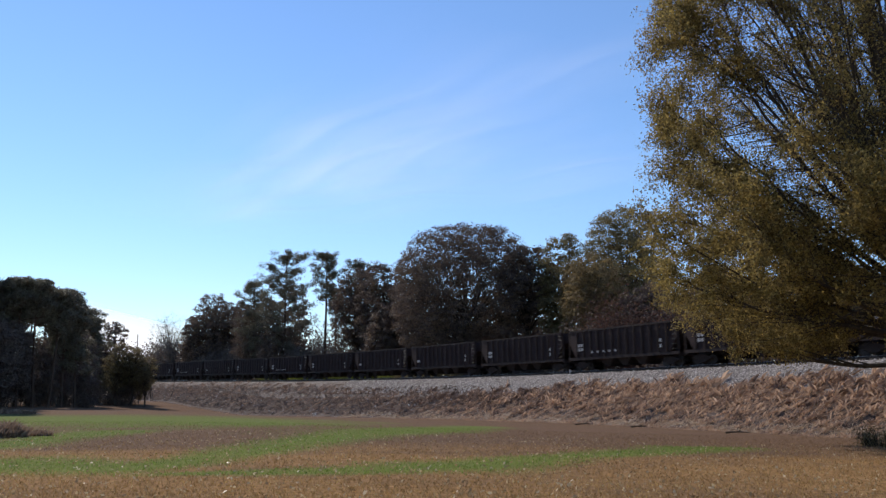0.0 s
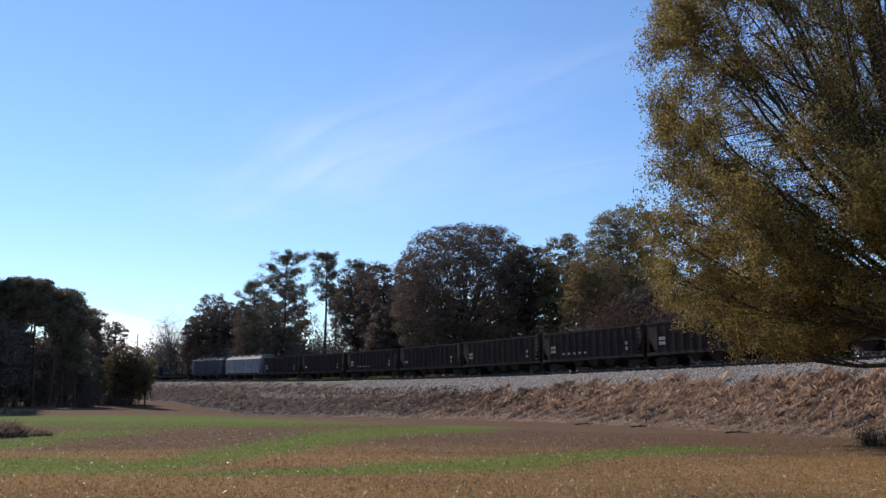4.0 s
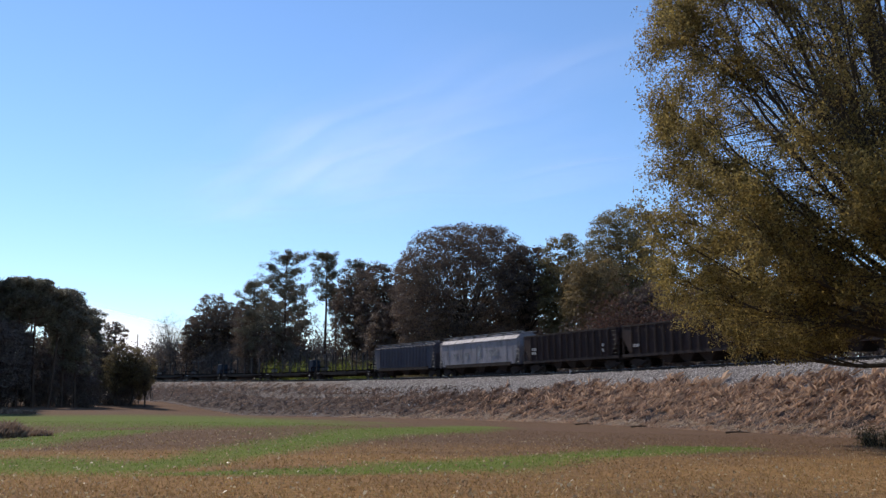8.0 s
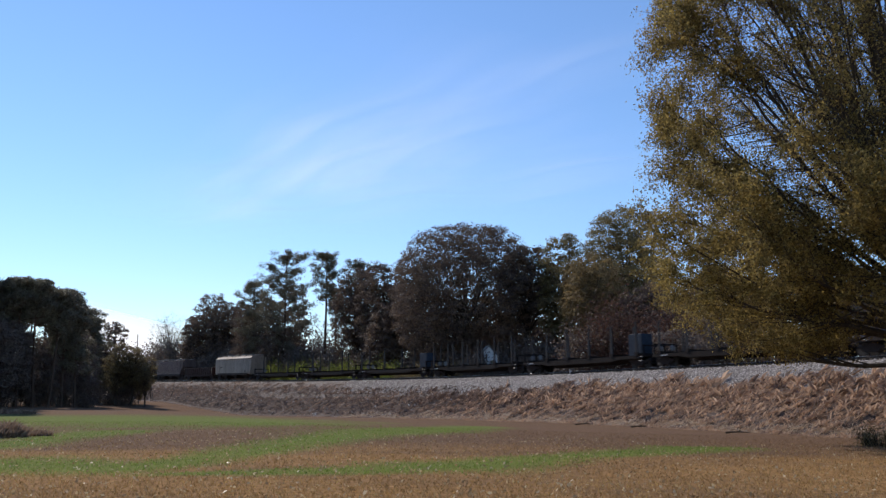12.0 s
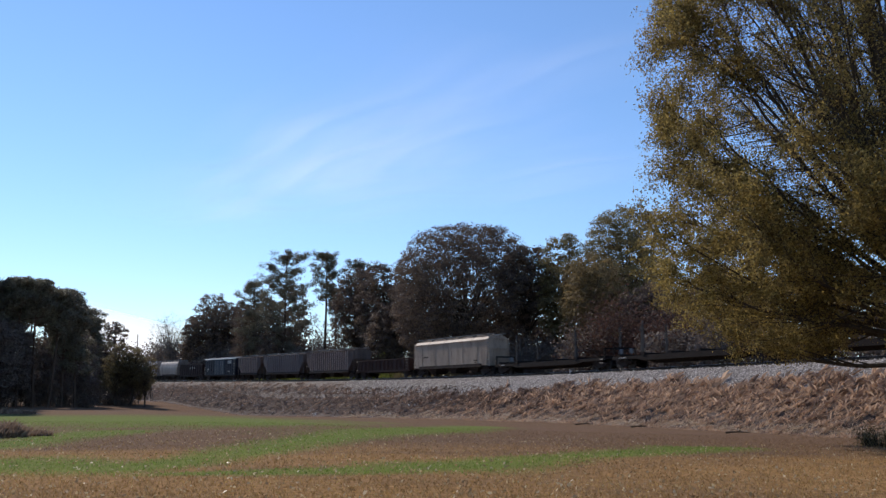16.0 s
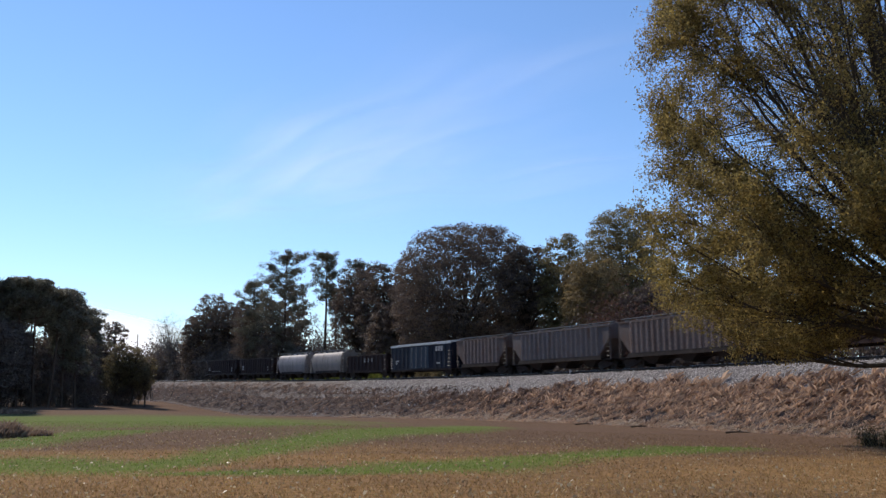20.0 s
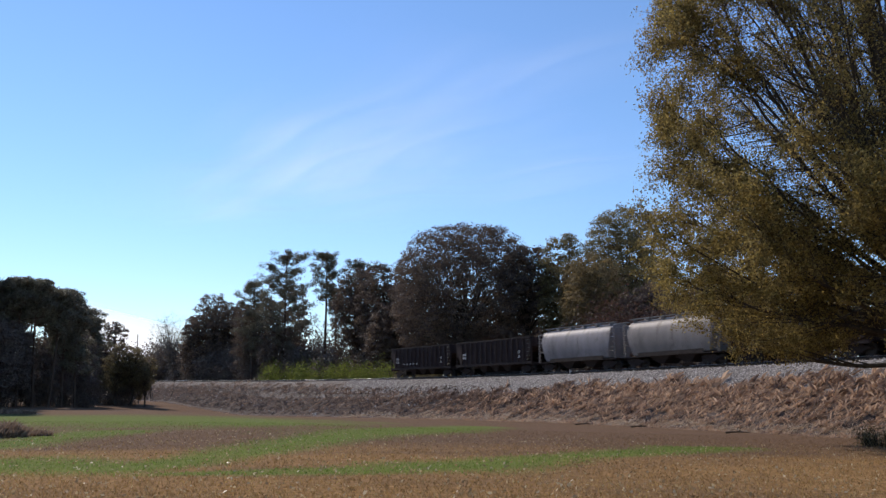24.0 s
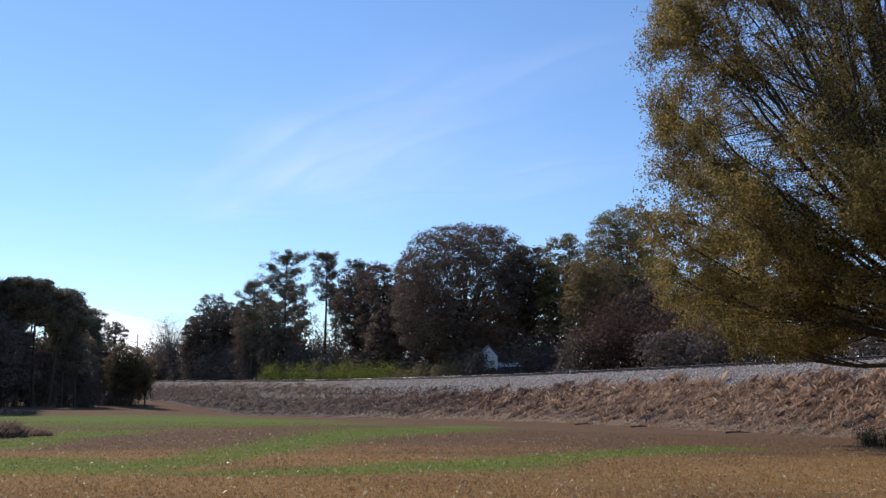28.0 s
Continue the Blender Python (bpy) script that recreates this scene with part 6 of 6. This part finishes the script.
for x in (1.6, 3.0, 4.4):
    part("lean_to_post", lean_post, house, "", pose(x, -1.75, 0))
for i, (x, y, h, rad) in enumerate([(4.9, 119.6, 4.0, 1.2), (8.4, 119.4, 1.9, 1.9), (6.6, 118.8, 1.8, 1.4)]):
    bush("thicket", "dark thicket in front of the shed", x, y, BACK_Z, h, rad, 400 + i, LEAF_DARK, 2600, 0.3, group="thickets behind the railway", stems=14)
POLE = surface("weathered pole timber", (0.08, 0.065, 0.05), (0.16, 0.13, 0.1), 2, 0.9)
up = tagged(new("utility_pole"), "thin weathered timber utility pole", "utility pole")
up.matrix_basis = pose(-84, 240, BACK_Z)
part("pole", Geo().tube((0, 0, -0.3), (0, 0, 14.5), 0.17, 0.11, 10).mesh("pole", POLE), up)


# ---- high cloud ----
def cloud_material(name="thin ice cloud", scale=(0.0016, 0.009, 0), lo=0.28, hi=0.9):
    m, nt, nodes, links, bsdf = material(name)
    co = nodes.new("ShaderNodeTexCoord")
    mp = nodes.new("ShaderNodeMapping")
    mp.inputs["Scale"].default_value = scale
    links.new(co.outputs["Object"], mp.inputs["Vector"])
    wisp = node(nodes, "ShaderNodeTexNoise", Scale=1.0, Detail=4.0, Roughness=0.5, Distortion=0.2)
    links.new(mp.outputs[0], wisp.inputs["Vector"])
    at = nodes.new("ShaderNodeAttribute")
    at.attribute_name = "thick"
    cr = ramp(nodes, [(lo, (0, 0, 0)), (hi, (1, 1, 1))])
    links.new(wisp.outputs[0], cr.inputs[0])
    mul = node(nodes, "ShaderNodeMath")
    mul.operation = "MULTIPLY"
    links.new(cr.outputs[0], mul.inputs[0])
    links.new(at.outputs["Fac"], mul.inputs[1])
    tr = nodes.new("ShaderNodeBsdfTranslucent")
    tr.inputs["Color"].default_value = (0.95, 0.95, 0.95, 1)
    cl = nodes.new("ShaderNodeBsdfTransparent")
    mx = nodes.new("ShaderNodeMixShader")
    links.new(mul.outputs[0], mx.inputs[0])
    links.new(cl.outputs[0], mx.inputs[1])
    links.new(tr.outputs[0], mx.inputs[2])
    links.new(mx.outputs[0], nodes["Material Output"].inputs["Surface"])
    return m


CLOUD = cloud_material()


def cloud_sheet(name, label, length, width, peak, soft, mat=None):
    """A thin wavy sheet, densest along its middle, fading out to nothing at its edges."""
    rows, cols = 41, 21
    u, v = np.meshgrid(np.linspace(-1, 1, rows), np.linspace(-1, 1, cols), indexing="ij")
    x, y = u * length / 2, v * width / 2
    z = 12 * np.sin(x * 0.01) + 8 * np.sin(y * 0.02 + 1)
    me = grid_mesh(name, np.stack([x, y, z], -1), rows, cols, mat or CLOUD)
    a = me.attributes.new("thick", "FLOAT", "POINT")
    a.data.foreach_set("value", (peak * np.clip(1 - np.abs(u) ** 2, 0, 1) * np.clip(1 - np.abs(v), 0, 1) ** soft).astype(np.float32).ravel())
    ob = tagged(new(name, me), label, "cloud", "high clouds")
    ob.visible_shadow = False
    return ob


CLOUDS = []
for x, y, z, turn_z, L, W, peak in [(-335, 2180, 640, -52, 1700, 420, 0.44), (-370, 2560, 645, -53, 1700, 400, 0.48), (-80, 2380, 650, -52, 1300, 560, 0.32), (230, 1730, 640, -45, 1000, 260, 0.22),
                                    (330, 2500, 640, -25, 1500, 500, 0.2), (-250, 2900, 640, -20, 1900, 900, 0.22)]:
    CLOUDS.append((cloud_sheet("cirrus_cloud", "thin white streak of high ice cloud", L, W * 1.3, peak * 0.85, 1.15), pose(x, y, z, 0, 0, turn_z)))
LOW_CLOUD = cloud_material("dense white cloud", (0.006, 0.012, 0), 0.12, 0.32)
low = cloud_sheet("low_cloud", "bright white cloud bank above the horizon", 400, 210, 1.0, 0.22, LOW_CLOUD)
low.matrix_basis = pose(-920, 2500, 125, 90, 14, 18)

# ---- ties, last of the track ----
tie_me = bevelled(Geo().box(-0.115, 0.115, -1.3, 1.3, -0.36, -0.172).mesh("tie", TIE), 0.012)
for i in range(300):
    s = -104 + i * 0.54
    x, y = plan_xy(s, MID)
    part("tie", tie_me, track, "", pose(x, y, RAIL_Z + float(sag(s)), 0, 0, heading(s)))


# ---- what moves ----
def along(t, s0):
    return s0 + 18.76 * (t - 14) - 0.02475 * (t - 14) ** 2


def motions():
    times = [i for i in range(29)]
    for car, s0 in TRAIN:
        rows = []
        for t in times:
            s = along(t, s0)
            x, y = plan_xy(s, MID)
            climb = math.degrees(math.atan2(float(sag(s + 6) - sag(s - 6)), 12))
            rows.append((t, pose(x, y, RAIL_Z + float(sag(s)), 0, -climb, heading(s))))
        walk(car, rows)
    for ob, m in CLOUDS:
        walk(ob, [(t, Matrix.Translation((-2.8 * t, 0, 0)) @ m) for t in (0.0, 14.0, 28.0)])


motions()
